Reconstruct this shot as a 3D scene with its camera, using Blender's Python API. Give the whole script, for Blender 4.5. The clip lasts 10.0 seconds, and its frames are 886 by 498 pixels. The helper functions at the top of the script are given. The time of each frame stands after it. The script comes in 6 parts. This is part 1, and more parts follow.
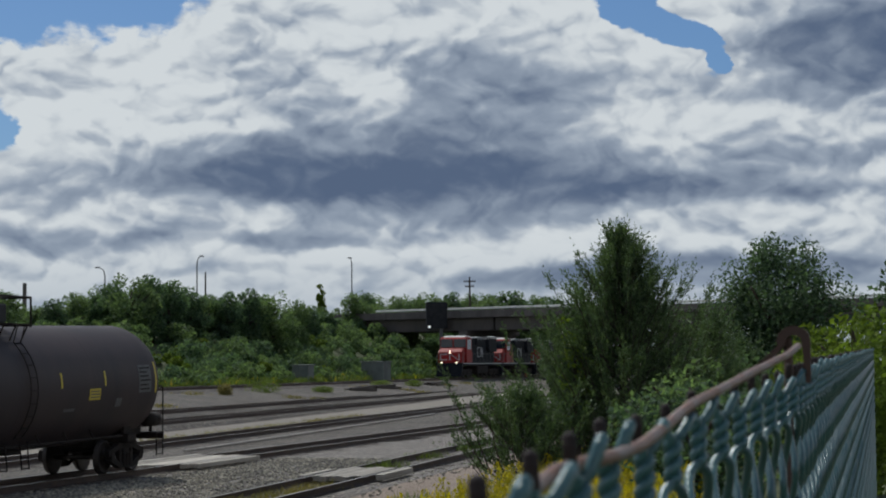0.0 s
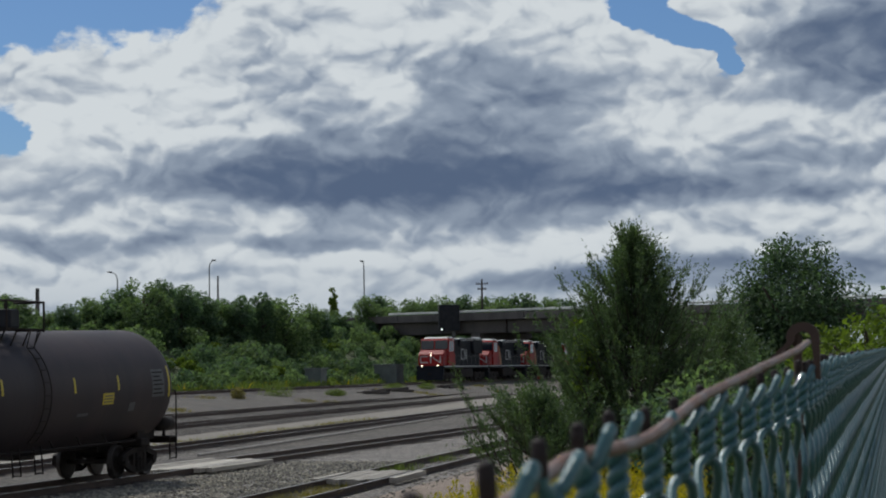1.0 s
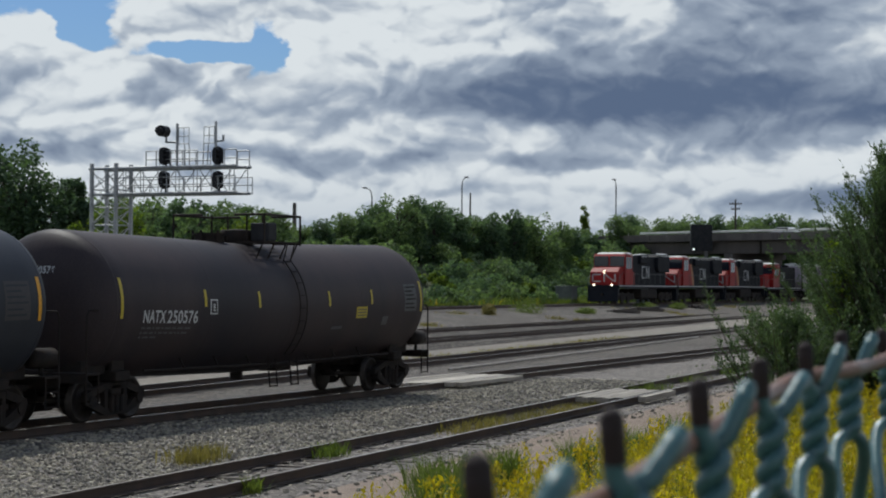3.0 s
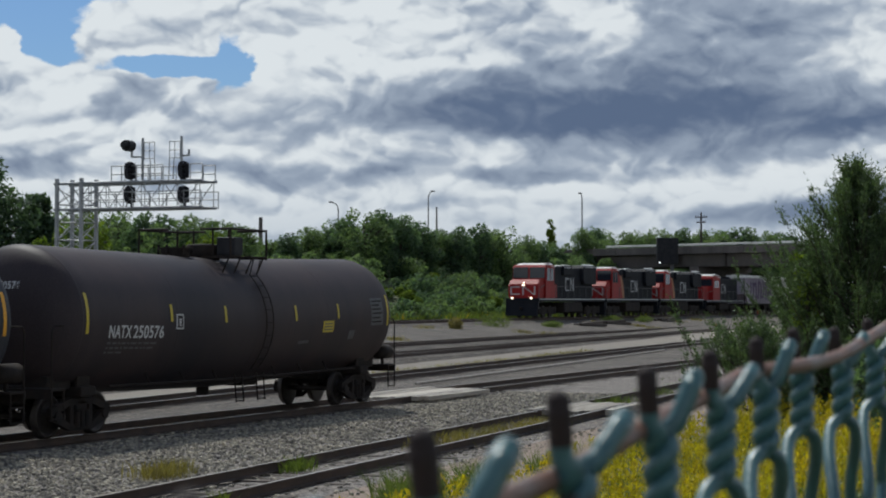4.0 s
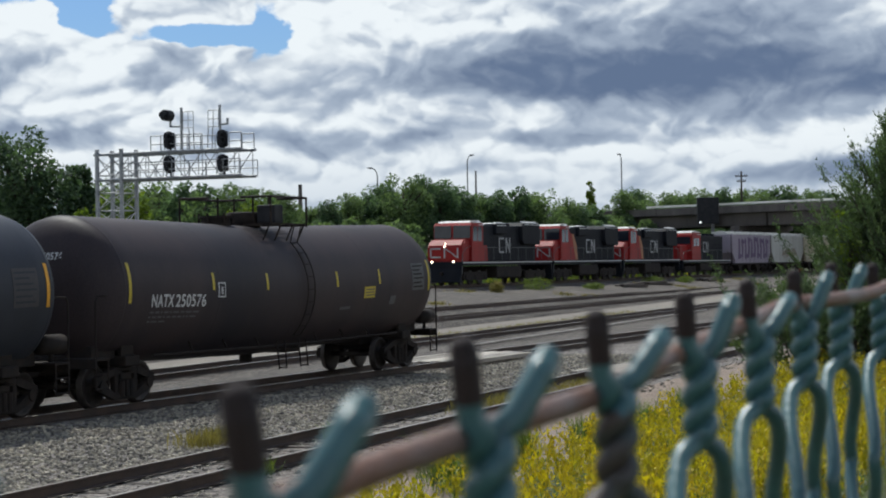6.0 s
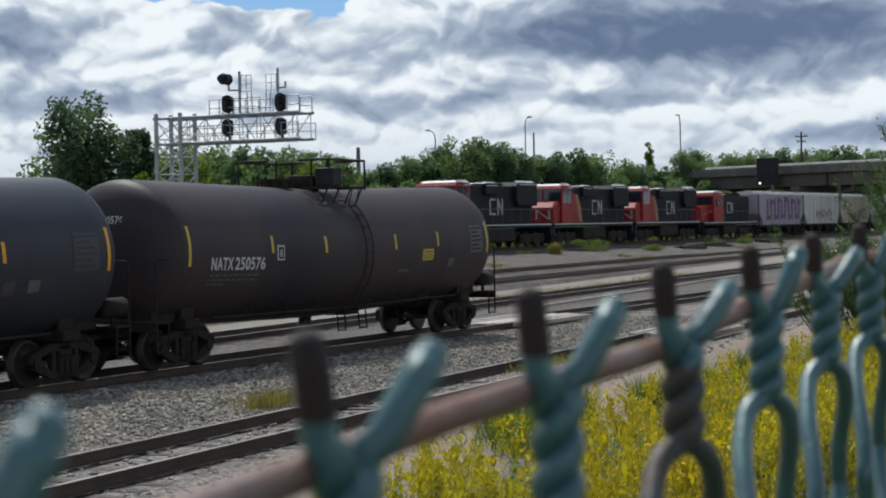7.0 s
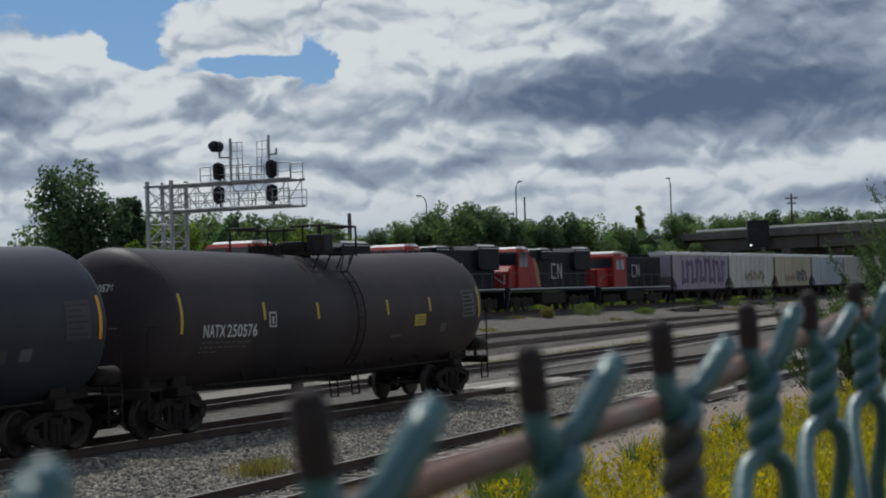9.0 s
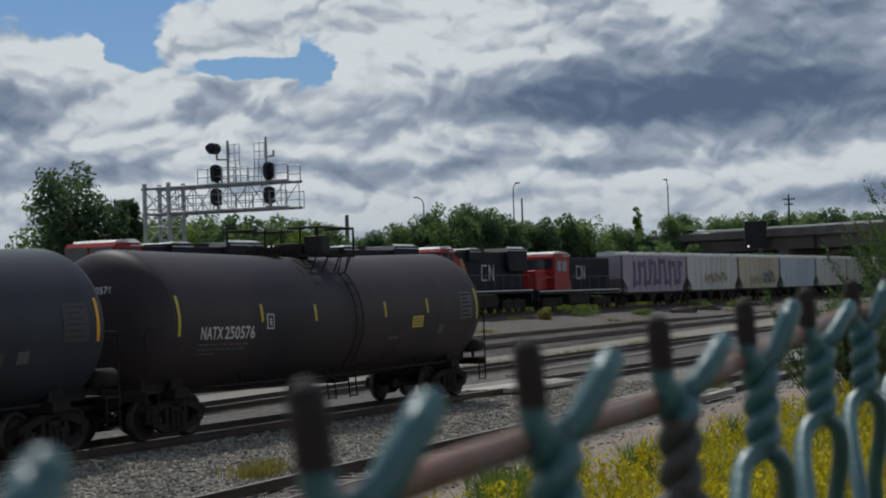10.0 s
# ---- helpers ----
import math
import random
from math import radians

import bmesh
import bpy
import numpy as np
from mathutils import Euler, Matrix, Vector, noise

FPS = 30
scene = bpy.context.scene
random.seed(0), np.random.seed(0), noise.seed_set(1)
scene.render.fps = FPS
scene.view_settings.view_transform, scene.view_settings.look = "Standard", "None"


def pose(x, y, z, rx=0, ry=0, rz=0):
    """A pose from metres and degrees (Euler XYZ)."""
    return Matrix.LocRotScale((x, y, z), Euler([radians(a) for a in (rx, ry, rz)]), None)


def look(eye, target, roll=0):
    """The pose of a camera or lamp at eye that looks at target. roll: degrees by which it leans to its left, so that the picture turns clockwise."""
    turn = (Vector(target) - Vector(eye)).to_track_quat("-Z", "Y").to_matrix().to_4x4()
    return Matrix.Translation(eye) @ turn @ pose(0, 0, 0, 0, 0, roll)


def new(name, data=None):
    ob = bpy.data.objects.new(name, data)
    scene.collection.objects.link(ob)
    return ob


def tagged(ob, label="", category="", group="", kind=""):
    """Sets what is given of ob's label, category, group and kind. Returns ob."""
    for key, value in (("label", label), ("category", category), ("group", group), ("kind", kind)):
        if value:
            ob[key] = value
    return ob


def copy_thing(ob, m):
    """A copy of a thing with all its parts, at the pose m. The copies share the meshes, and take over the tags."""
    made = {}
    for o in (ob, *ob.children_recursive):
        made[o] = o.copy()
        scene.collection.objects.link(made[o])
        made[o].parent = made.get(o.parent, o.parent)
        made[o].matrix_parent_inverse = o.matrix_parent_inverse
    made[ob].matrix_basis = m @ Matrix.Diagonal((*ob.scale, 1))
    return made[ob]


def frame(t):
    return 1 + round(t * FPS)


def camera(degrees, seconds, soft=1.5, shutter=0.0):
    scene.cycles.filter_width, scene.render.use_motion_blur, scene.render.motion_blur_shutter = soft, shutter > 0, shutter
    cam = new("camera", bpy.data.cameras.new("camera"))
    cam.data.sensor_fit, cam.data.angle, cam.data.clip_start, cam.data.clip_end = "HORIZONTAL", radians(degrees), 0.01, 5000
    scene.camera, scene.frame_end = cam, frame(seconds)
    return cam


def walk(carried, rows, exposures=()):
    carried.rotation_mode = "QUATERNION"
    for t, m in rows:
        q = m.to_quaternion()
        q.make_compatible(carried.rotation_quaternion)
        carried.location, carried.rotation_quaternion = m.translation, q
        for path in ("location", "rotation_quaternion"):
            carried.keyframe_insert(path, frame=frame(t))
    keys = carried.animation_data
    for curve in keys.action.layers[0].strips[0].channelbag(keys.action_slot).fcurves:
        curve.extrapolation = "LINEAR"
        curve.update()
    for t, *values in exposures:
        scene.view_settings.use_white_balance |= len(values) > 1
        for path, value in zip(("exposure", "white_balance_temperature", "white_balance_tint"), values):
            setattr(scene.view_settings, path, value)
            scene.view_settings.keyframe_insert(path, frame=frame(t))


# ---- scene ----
cam = camera(26.54, 10.0, soft=2.0)
# phone lens focused on the yard; the fence at arm's length falls out of focus
cam.data.dof.use_dof, cam.data.dof.focus_distance, cam.data.dof.aperture_fstop = True, 60.0, 44.0
walk(cam, [
    (0.0, pose(-0.008, -23.343, 2.886, 93.534, 0.415, -74.540)),
    (0.5, pose(-0.007, -23.343, 2.885, 93.552, 0.526, -74.527)),
    (1.0, pose(-0.016, -23.346, 2.883, 93.621, 0.746, -74.152)),
    (1.5, pose(-0.019, -23.345, 2.882, 93.657, 1.341, -73.124)),
    (2.0, pose(-0.044, -23.361, 2.888, 93.592, 0.677, -72.212)),
    (2.2, pose(-0.026, -23.356, 2.887, 92.140, -0.282, -70.676)),
    (2.5, pose(0.000, -23.350, 2.884, 91.143, -0.316, -66.599)),
    (2.7, pose(-0.001, -23.350, 2.883, 91.108, -0.320, -66.513)),
    (3.8, pose(-0.007, -23.355, 2.878, 91.614, -0.127, -67.098)),
    (4.0, pose(-0.008, -23.356, 2.877, 91.581, -0.083, -67.541)),
    (4.5, pose(-0.010, -23.358, 2.875, 91.028, 0.688, -67.587)),
    (5.0, pose(-0.013, -23.359, 2.871, 90.439, 0.939, -67.477)),
    (5.5, pose(-0.014, -23.359, 2.870, 90.378, 0.906, -67.002)),
    (5.7, pose(-0.014, -23.359, 2.870, 90.416, 0.902, -66.797)),
    (6.8, pose(-0.013, -23.357, 2.868, 90.357, 1.190, -64.792)),
    (7.0, pose(-0.013, -23.357, 2.868, 89.383, 1.187, -64.524)),
    (7.1, pose(-0.013, -23.357, 2.868, 88.304, 1.176, -64.376)),
    (7.2, pose(-0.013, -23.357, 2.868, 88.477, 1.411, -64.423)),
    (7.5, pose(-0.013, -23.356, 2.867, 89.031, 1.410, -64.251)),
    (7.8, pose(-0.013, -23.356, 2.867, 90.197, 1.416, -64.383)),
    (8.0, pose(-0.013, -23.356, 2.867, 90.817, 1.663, -64.463)),
    (8.5, pose(-0.013, -23.356, 2.867, 91.310, 1.694, -64.623)),
    (9.0, pose(-0.013, -23.356, 2.867, 91.361, 1.733, -64.773)),
    (9.5, pose(-0.013, -23.356, 2.867, 91.381, 1.878, -64.894)),
    (10.0, pose(-0.013, -23.356, 2.866, 91.409, 1.848, -64.847)),
], exposures=[(0, -0.2, 6180, 6), (2, -0.2, 6180, 6), (2.5, -0.06, 6180, 6), (4, -0.02, 6180, 6), (4.5, 0.12, 6180, 6), (5, 0.22, 6180, 6), (5.5, 0.24, 6180, 6), (7, 0.28, 6180, 6), (7.5, 0.3, 6180, 6), (8, 0.15, 6180, 6), (8.5, -0.02, 6180, 6), (9, -0.18, 6180, 6), (10, -0.24, 6180, 6)])

# ---------------------------------------------------------------- light
SUN = Vector((0.45, 0.48, 1.0)).normalized()
SUN_EL, SUN_AZ = math.asin(SUN.z), math.atan2(SUN.x, SUN.y)
sun = new("sun", bpy.data.lights.new("sun", "SUN"))
sun.data.energy, sun.data.angle, sun.data.color = 3.4, radians(0.53), (1.0, 0.95, 0.87)
sun.matrix_world = look(SUN * 100, (0, 0, 0))


class Graph:
    """A short way to write shader nodes."""
    def __init__(self, tree):
        self.tree = tree

    def put(self, socket, value):
        if hasattr(value, "links"):
            self.tree.links.new(value, socket)
        elif isinstance(value, tuple) and len(value) == 3 and socket.type == "RGBA":
            socket.default_value = (*value, 1)
        else:
            socket.default_value = value

    def math(self, op, a, b=0.0, c=0.0, clamp=False):
        n = self.tree.nodes.new("ShaderNodeMath")
        n.operation, n.use_clamp = op, clamp
        for s, v in zip(n.inputs, (a, b, c)):
            self.put(s, v)
        return n.outputs[0]

    def mix(self, f, a, b, blend="MIX"):
        n = self.tree.nodes.new("ShaderNodeMix")
        n.data_type, n.blend_type = "RGBA", blend
        self.put(n.inputs[0], f), self.put(n.inputs[6], a), self.put(n.inputs[7], b)
        return n.outputs[2]

    def noise(self, vector, scale, detail=4.0, rough=0.55, warp=0.0):
        n = self.tree.nodes.new("ShaderNodeTexNoise")
        self.put(n.inputs["Vector"], vector)
        for k, v in (("Scale", scale), ("Detail", detail), ("Roughness", rough), ("Distortion", warp)):
            n.inputs[k].default_value = v
        return n.outputs[0]

    def step(self, value, lo, hi):
        n = self.tree.nodes.new("ShaderNodeMapRange")
        n.interpolation_type = "SMOOTHSTEP"
        self.put(n.inputs[0], value), self.put(n.inputs[1], lo), self.put(n.inputs[2], hi)
        return n.outputs[0]

    def xyz(self, x, y, z):
        n = self.tree.nodes.new("ShaderNodeCombineXYZ")
        for s, v in zip(n.inputs, (x, y, z)):
            self.put(s, v)
        return n.outputs[0]

    def split(self, v):
        n = self.tree.nodes.new("ShaderNodeSeparateXYZ")
        self.put(n.inputs[0], v)
        return n.outputs


def sky():
    world = bpy.data.worlds.new("sky")
    scene.world, world.use_nodes = world, True
    world.node_tree.nodes.clear()
    g = Graph(world.node_tree)
    node = g.tree.nodes.new("ShaderNodeTexSky")
    node.sky_type, node.sun_disc, node.sun_elevation, node.sun_rotation = "NISHITA", False, SUN_EL, SUN_AZ
    node.air_density, node.dust_density = 1.0, 0.6
    blue = g.mix(1.0, node.outputs[0], (0.045, 0.058, 0.078), "MULTIPLY")
    x, y, z = g.split(g.tree.nodes.new("ShaderNodeTexCoord").outputs["Generated"])
    az = g.math("MULTIPLY", g.math("ARCTAN2", y, x), 57.296)
    el = g.math("MULTIPLY", g.math("ARCSINE", z), 57.296)

    def voronoi(vector, scale):
        n = g.tree.nodes.new("ShaderNodeTexVoronoi")
        n.voronoi_dimensions, n.feature = "2D", "SMOOTH_F1"
        g.put(n.inputs["Vector"], vector)
        n.inputs["Scale"].default_value, n.inputs["Smoothness"].default_value = scale, 0.35
        return n.outputs["Distance"]

    def plane(da, de):
        return g.xyz(g.math("MULTIPLY", g.math("ADD", waz, da), 0.1), g.math("MULTIPLY", g.math("ADD", wel, de), 0.145), 0.0)

    def heap(p):
        """Heaped round tops at three sizes."""
        h = g.math("MULTIPLY", voronoi(p, 5.0), 0.55)
        h = g.math("ADD", h, g.math("MULTIPLY", voronoi(p, 11.0), 0.28))
        h = g.math("ADD", h, g.math("MULTIPLY", voronoi(p, 26.0), 0.09))
        return g.math("SUBTRACT", 0.55, h)

    # the clouds' outlines wander at two sizes
    flat = g.xyz(g.math("MULTIPLY", az, 0.1), g.math("MULTIPLY", el, 0.165), 0.0)
    wide = g.noise(flat, 1.1, 3, 0.5)
    stir = g.tree.nodes.new("ShaderNodeTexNoise")
    g.put(stir.inputs["Vector"], flat)
    stir.inputs["Scale"].default_value, stir.inputs["Detail"].default_value, stir.inputs["Roughness"].default_value = 3.2, 4.5, 0.52
    sa, se, _ = g.split(stir.outputs["Color"])
    waz = g.math("ADD", az, g.math("MULTIPLY", g.math("SUBTRACT", sa, 0.5), 3.4))
    wel = g.math("ADD", el, g.math("MULTIPLY", g.math("SUBTRACT", se, 0.5), 1.3))

    def lobe(a, e, wa, up, down):
        da = g.math("DIVIDE", g.math("SUBTRACT", waz, a), wa)
        off = g.math("SUBTRACT", wel, e)
        de = g.math("ADD", g.math("DIVIDE", g.math("MAXIMUM", off, 0.0), up), g.math("DIVIDE", g.math("MINIMUM", off, 0.0), down))
        r = g.math("ADD", g.math("MULTIPLY", da, da), g.math("MULTIPLY", de, de))
        return g.math("DIVIDE", 1.0, g.math("ADD", 1.0, g.math("MULTIPLY", r, r)))

    def total(lobes):
        out = 0.0
        for w, *l in lobes:
            out = g.math("ADD", out, g.math("MULTIPLY", lobe(*l), w))
        return out

    top = heap(plane(0.0, 0.0))
    crest = g.math("SUBTRACT", top, heap(plane(0.10, 0.30)))
    wisp = g.noise(flat, 16.0, 6, 0.62, 0.3)
    high = g.step(el, 13.0, 30.0)
    # gaps of blue sky, with heaped edges
    gaps = g.math("SUBTRACT", total(SKY_GAPS), g.math("MULTIPLY", g.math("SUBTRACT", top, 0.12), 0.55))
    gaps = g.math("ADD", gaps, g.math("MULTIPLY", g.math("SUBTRACT", wisp, 0.5), 0.30))
    cover = g.math("SUBTRACT", g.step(gaps, 0.60, 0.44), g.math("MULTIPLY", high, g.step(wide, 0.62, 0.42)), clamp=True)
    # how deep in shade the flat cloud bases lie
    dark = g.math("ADD", total(SKY_BASES), total(SKY_LOW_BASES))
    deep = g.math("SUBTRACT", dark, g.math("MULTIPLY", crest, g.math("SUBTRACT", 1.7, g.math("MULTIPLY", dark, 0.9, clamp=True))))
    deep = g.math("ADD", deep, g.math("MULTIPLY", g.math("SUBTRACT", wide, 0.5), 0.8))
    deep = g.math("ADD", deep, g.math("MULTIPLY", g.math("SUBTRACT", wisp, 0.5), 0.20))
    deep = g.math("ADD", deep, g.math("MULTIPLY", g.math("SUBTRACT", 0.12, top), 0.3))
    deep = g.math("ADD", deep, g.math("MULTIPLY", high, 0.45))
    pale = g.mix(g.step(deep, -0.15, 0.60), (0.755, 0.765, 0.775), (0.355, 0.40, 0.48))
    cloud = g.mix(g.step(deep, 0.36, 1.25), pale, (0.108, 0.146, 0.232))
    haze = g.step(el, 4.2, 0.6)
    cloud = g.mix(g.math("MULTIPLY", haze, 0.62), cloud, (0.35, 0.40, 0.48))
    out = g.mix(cover, blue, cloud)
    bg = g.tree.nodes.new("ShaderNodeBackground")
    g.put(bg.inputs[0], out)
    bg.inputs[1].default_value = 1.0
    end = g.tree.nodes.new("ShaderNodeOutputWorld")
    g.tree.links.new(bg.outputs[0], end.inputs[0])


# weight, azimuth, elevation, half width, half height above and below, in degrees
SKY_GAPS = ((1.0, 30.0, 12.2, 9.0, 3.0, 2.6), (0.9, 36.2, 10.3, 3.6, 2.0, 1.9), (0.7, 34.4, 7.9, 1.0, 0.7, 0.75), (0.8, 30.8, 6.95, 1.9, 0.42, 0.30), (0.55, 28.9, 7.0, 0.6, 0.8, 0.8),
            (0.9, 9.6, 10.9, 1.0, 0.8, 0.5), (0.7, 8.8, 10.4, 0.7, 0.4, 0.4), (0.85, 8.0, 9.9, 0.9, 0.45, 0.42), (0.75, 7.2, 9.1, 0.4, 0.5, 0.5))
SKY_BASES = ((0.85, 20.5, 5.75, 5.0, 1.0, 0.75), (0.85, 14.0, 5.2, 5.2, 1.7, 0.85), (0.65, 13.8, 8.4, 2.9, 1.4, 1.6), (0.30, 20.0, 8.7, 1.5, 0.9, 0.7), (1.0, 3.0, 9.2, 3.2, 1.7, 1.2),
             (0.55, 7.2, 5.3, 3.6, 0.6, 0.45), (0.40, 4.0, 6.3, 3.0, 0.3, 0.35), (0.85, 38.0, 5.8, 1.8, 0.8, 0.6), (0.35, 32.3, 5.9, 0.9, 0.7, 0.5), (-0.55, 17.8, 8.4, 1.2, 0.6, 0.35), (-0.35, 22.4, 7.2, 1.6, 0.3, 0.25),
             (0.5, -6.0, 5.0, 6.0, 2.0, 2.0), (0.5, 50.0, 6.0, 6.0, 2.0, 2.0))
SKY_LOW_BASES = ((0.65, 20.2, 3.9, 3.3, 0.33, 0.25), (0.45, 24.7, 3.6, 1.0, 0.4, 0.25), (0.5, 27.3, 3.7, 1.2, 0.5, 0.3), (0.45, 21.7, 3.05, 2.0, 0.2, 0.2), (0.8, 6.0, 2.9, 5.0, 0.55, 0.9), (0.7, 12.6, 2.7, 2.2, 0.3, 0.5),
                 (0.7, 36.6, 4.0, 3.2, 0.45, 0.35), (0.45, 29.6, 4.0, 1.6, 0.35, 0.25), (-0.3, 13.0, 3.7, 4.0, 0.3, 0.3), (0.3, 27.6, 5.0, 1.5, 0.35, 0.3))
sky()

# ---------------------------------------------------------------- materials
def surface(name, color, other=None, rough=0.7, metal=0.0, scale=2.0, fine=30.0, vary=0.35, bump=0.0, bump_scale=60.0, island=0.0, pieces=0.0, coat=0.0, streak=None, sheer=0.0, gloss=0.5):
    """A worn surface: two colours in large stains, a fine grain over them and a relief."""
    m = bpy.data.materials.new(name)
    m.use_nodes = True
    g = Graph(m.node_tree)
    shader = m.node_tree.nodes["Principled BSDF"]
    where = g.tree.nodes.new("ShaderNodeTexCoord").outputs["Object"]
    spot = where
    if streak:
        n = g.tree.nodes.new("ShaderNodeMapping")
        g.put(n.inputs[0], where)
        n.inputs[3].default_value = streak
        spot = n.outputs[0]
    other = other or tuple(c * 0.6 for c in color)
    big = g.step(g.noise(spot, scale, 5, 0.6, 0.3), 0.5 - vary / 2 - 0.08, 0.5 + vary / 2 + 0.08)
    out = g.mix(big, other, color)
    grain = g.noise(where, fine, 3, 0.6)
    out = g.mix(1.0, out, g.mix(grain, (1 - vary, 1 - vary, 1 - vary), (1 + vary, 1 + vary, 1 + vary)), "MULTIPLY")
    if island:
        r = g.tree.nodes.new("ShaderNodeNewGeometry").outputs["Random Per Island"]
        out = g.mix(1.0, out, g.mix(r, (1 - island,) * 3, (1 + island, 1 + island, 1 + island * 0.6)), "MULTIPLY")
    if pieces:
        r = g.tree.nodes.new("ShaderNodeObjectInfo").outputs["Random"]
        out = g.mix(1.0, out, g.mix(r, (1 - pieces,) * 3, (1 + pieces,) * 3), "MULTIPLY")
    g.put(shader.inputs["Base Color"], out)
    g.put(shader.inputs["Roughness"], g.math("ADD", rough - 0.08, g.math("MULTIPLY", grain, 0.16), clamp=True))
    shader.inputs["Metallic"].default_value = metal
    shader.inputs["Specular IOR Level"].default_value = gloss
    shader.inputs["Coat Weight"].default_value = coat
    if bump:
        b = g.tree.nodes.new("ShaderNodeBump")
        b.inputs["Strength"].default_value, b.inputs["Distance"].default_value = 1.0, bump
        g.put(b.inputs["Height"], g.noise(where, bump_scale, 4, 0.6))
        g.tree.links.new(b.outputs[0], shader.inputs["Normal"])
    if sheer:
        t = g.tree.nodes.new("ShaderNodeBsdfTranslucent")
        g.put(t.inputs[0], g.mix(1.0, out, (1.2, 1.35, 0.7), "MULTIPLY"))
        k = g.tree.nodes.new("ShaderNodeMixShader")
        k.inputs[0].default_value = sheer
        g.tree.links.new(shader.outputs[0], k.inputs[1]), g.tree.links.new(t.outputs[0], k.inputs[2])
        g.tree.links.new(k.outputs[0], m.node_tree.nodes["Material Output"].inputs[0])
    return m


def glow(name, color, strength):
    m = bpy.data.materials.new(name)
    m.use_nodes = True
    s = m.node_tree.nodes["Principled BSDF"]
    s.inputs["Emission Color"].default_value, s.inputs["Emission Strength"].default_value = (*color, 1), strength
    return m


TANK = surface("tank paint", (0.056, 0.042, 0.042), (0.027, 0.025, 0.030), 0.55, 0, 0.7, 25, 0.35, 0.002, 8, streak=(0.6, 0.6, 0.15), gloss=0.16)
TANK_BLUE = surface("tank paint bluish", (0.034, 0.038, 0.048), (0.024, 0.026, 0.033), 0.5, 0, 0.7, 25, 0.3, 0.002, 8, streak=(0.6, 0.6, 0.15), gloss=0.2)
GRIME = surface("grimy black steel", (0.017, 0.016, 0.016), (0.036, 0.027, 0.022), 0.8, 0.0, 3, 40, 0.4, 0.002, 40, gloss=0.15)
WHEEL = surface("wheel steel", (0.06, 0.05, 0.045), (0.03, 0.025, 0.022), 0.55, 0.6, 6, 40, 0.3)
TREAD = surface("worn wheel rim", (0.35, 0.34, 0.33), (0.2, 0.19, 0.18), 0.3, 1.0, 6, 40, 0.2)
YELLOW = surface("faded yellow film", (0.55, 0.42, 0.02), (0.42, 0.32, 0.03), 0.5, 0, 12, 60, 0.2)
AMBER = surface("amber film", (0.75, 0.36, 0.01), (0.6, 0.28, 0.01), 0.45, 0, 12, 60, 0.15)
STENCIL = surface("stencil white", (0.62, 0.62, 0.60), (0.45, 0.45, 0.44), 0.7, 0, 20, 80, 0.2)
DULL = surface("dull stencil", (0.11, 0.11, 0.11), (0.07, 0.07, 0.07), 0.7, 0, 20, 80, 0.2)
RAIL = surface("rusty rail", (0.085, 0.055, 0.040), (0.05, 0.036, 0.03), 0.75, 0.2, 2, 60, 0.3, 0.001, 60)
HEAD = surface("polished rail head", (0.30, 0.28, 0.26), (0.16, 0.13, 0.11), 0.4, 0.9, 1.5, 60, 0.25, streak=(0.2, 4, 4))
TIE = surface("weathered tie", (0.085, 0.068, 0.055), (0.05, 0.042, 0.036), 0.9, 0, 3, 40, 0.3, 0.006, 25, pieces=0.3, streak=(4, 0.6, 2))
PLANK = surface("sun-bleached plank", (0.44, 0.40, 0.34), (0.27, 0.24, 0.20), 0.85, 0, 2, 40, 0.3, 0.008, 25, pieces=0.3, streak=(0.3, 5, 5))
STONE = surface("ballast stone", (0.34, 0.305, 0.275), (0.20, 0.182, 0.168), 0.9, 0, 0.6, 30, 0.3, island=0.65)
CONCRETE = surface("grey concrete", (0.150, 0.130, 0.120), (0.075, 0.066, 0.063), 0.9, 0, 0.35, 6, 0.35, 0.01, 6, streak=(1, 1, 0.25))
# girders and abutment: darker than the deck and parapet concrete
DARKCON = surface("darker streaked girder concrete", (0.105, 0.090, 0.083), (0.06, 0.053, 0.052), 0.9, 0, 0.35, 6, 0.3, streak=(1, 1, 0.25))
GALV = surface("galvanised steel", (0.36, 0.37, 0.38), (0.27, 0.28, 0.29), 0.5, 0.3, 2, 30, 0.2)
SIGNAL = surface("black signal housing", (0.018, 0.019, 0.022), (0.03, 0.03, 0.034), 0.55, 0, 2, 30, 0.2, gloss=0.15)
RED = surface("locomotive red", (0.32, 0.018, 0.018), (0.24, 0.016, 0.015), 0.5, 0, 0.6, 12, 0.25, gloss=0.2)
BLACK = surface("locomotive black", (0.011, 0.013, 0.018), (0.019, 0.020, 0.024), 0.6, 0, 0.6, 12, 0.3, gloss=0.08)
# on the locomotives this pale tone paints sunlight onto their tops
ROOF = surface("pale roof and painted sunlight", (0.60, 0.60, 0.58), (0.42, 0.42, 0.40), 0.55, 0, 0.8, 12, 0.2)
WHITE = surface("logo white", (0.48, 0.48, 0.48), (0.34, 0.34, 0.34), 0.6, 0, 2, 20, 0.2)
# whitened so the parapet rail seems to catch the sun
SUNLITRAIL = surface("rail with painted sunlight", (0.80, 0.79, 0.74), (0.62, 0.60, 0.55), 0.35, 0, 0.5, 12, 0.2)
FAINT = surface("faded panel", (0.055, 0.050, 0.050), (0.042, 0.040, 0.042), 0.7, 0, 12, 60, 0.2)
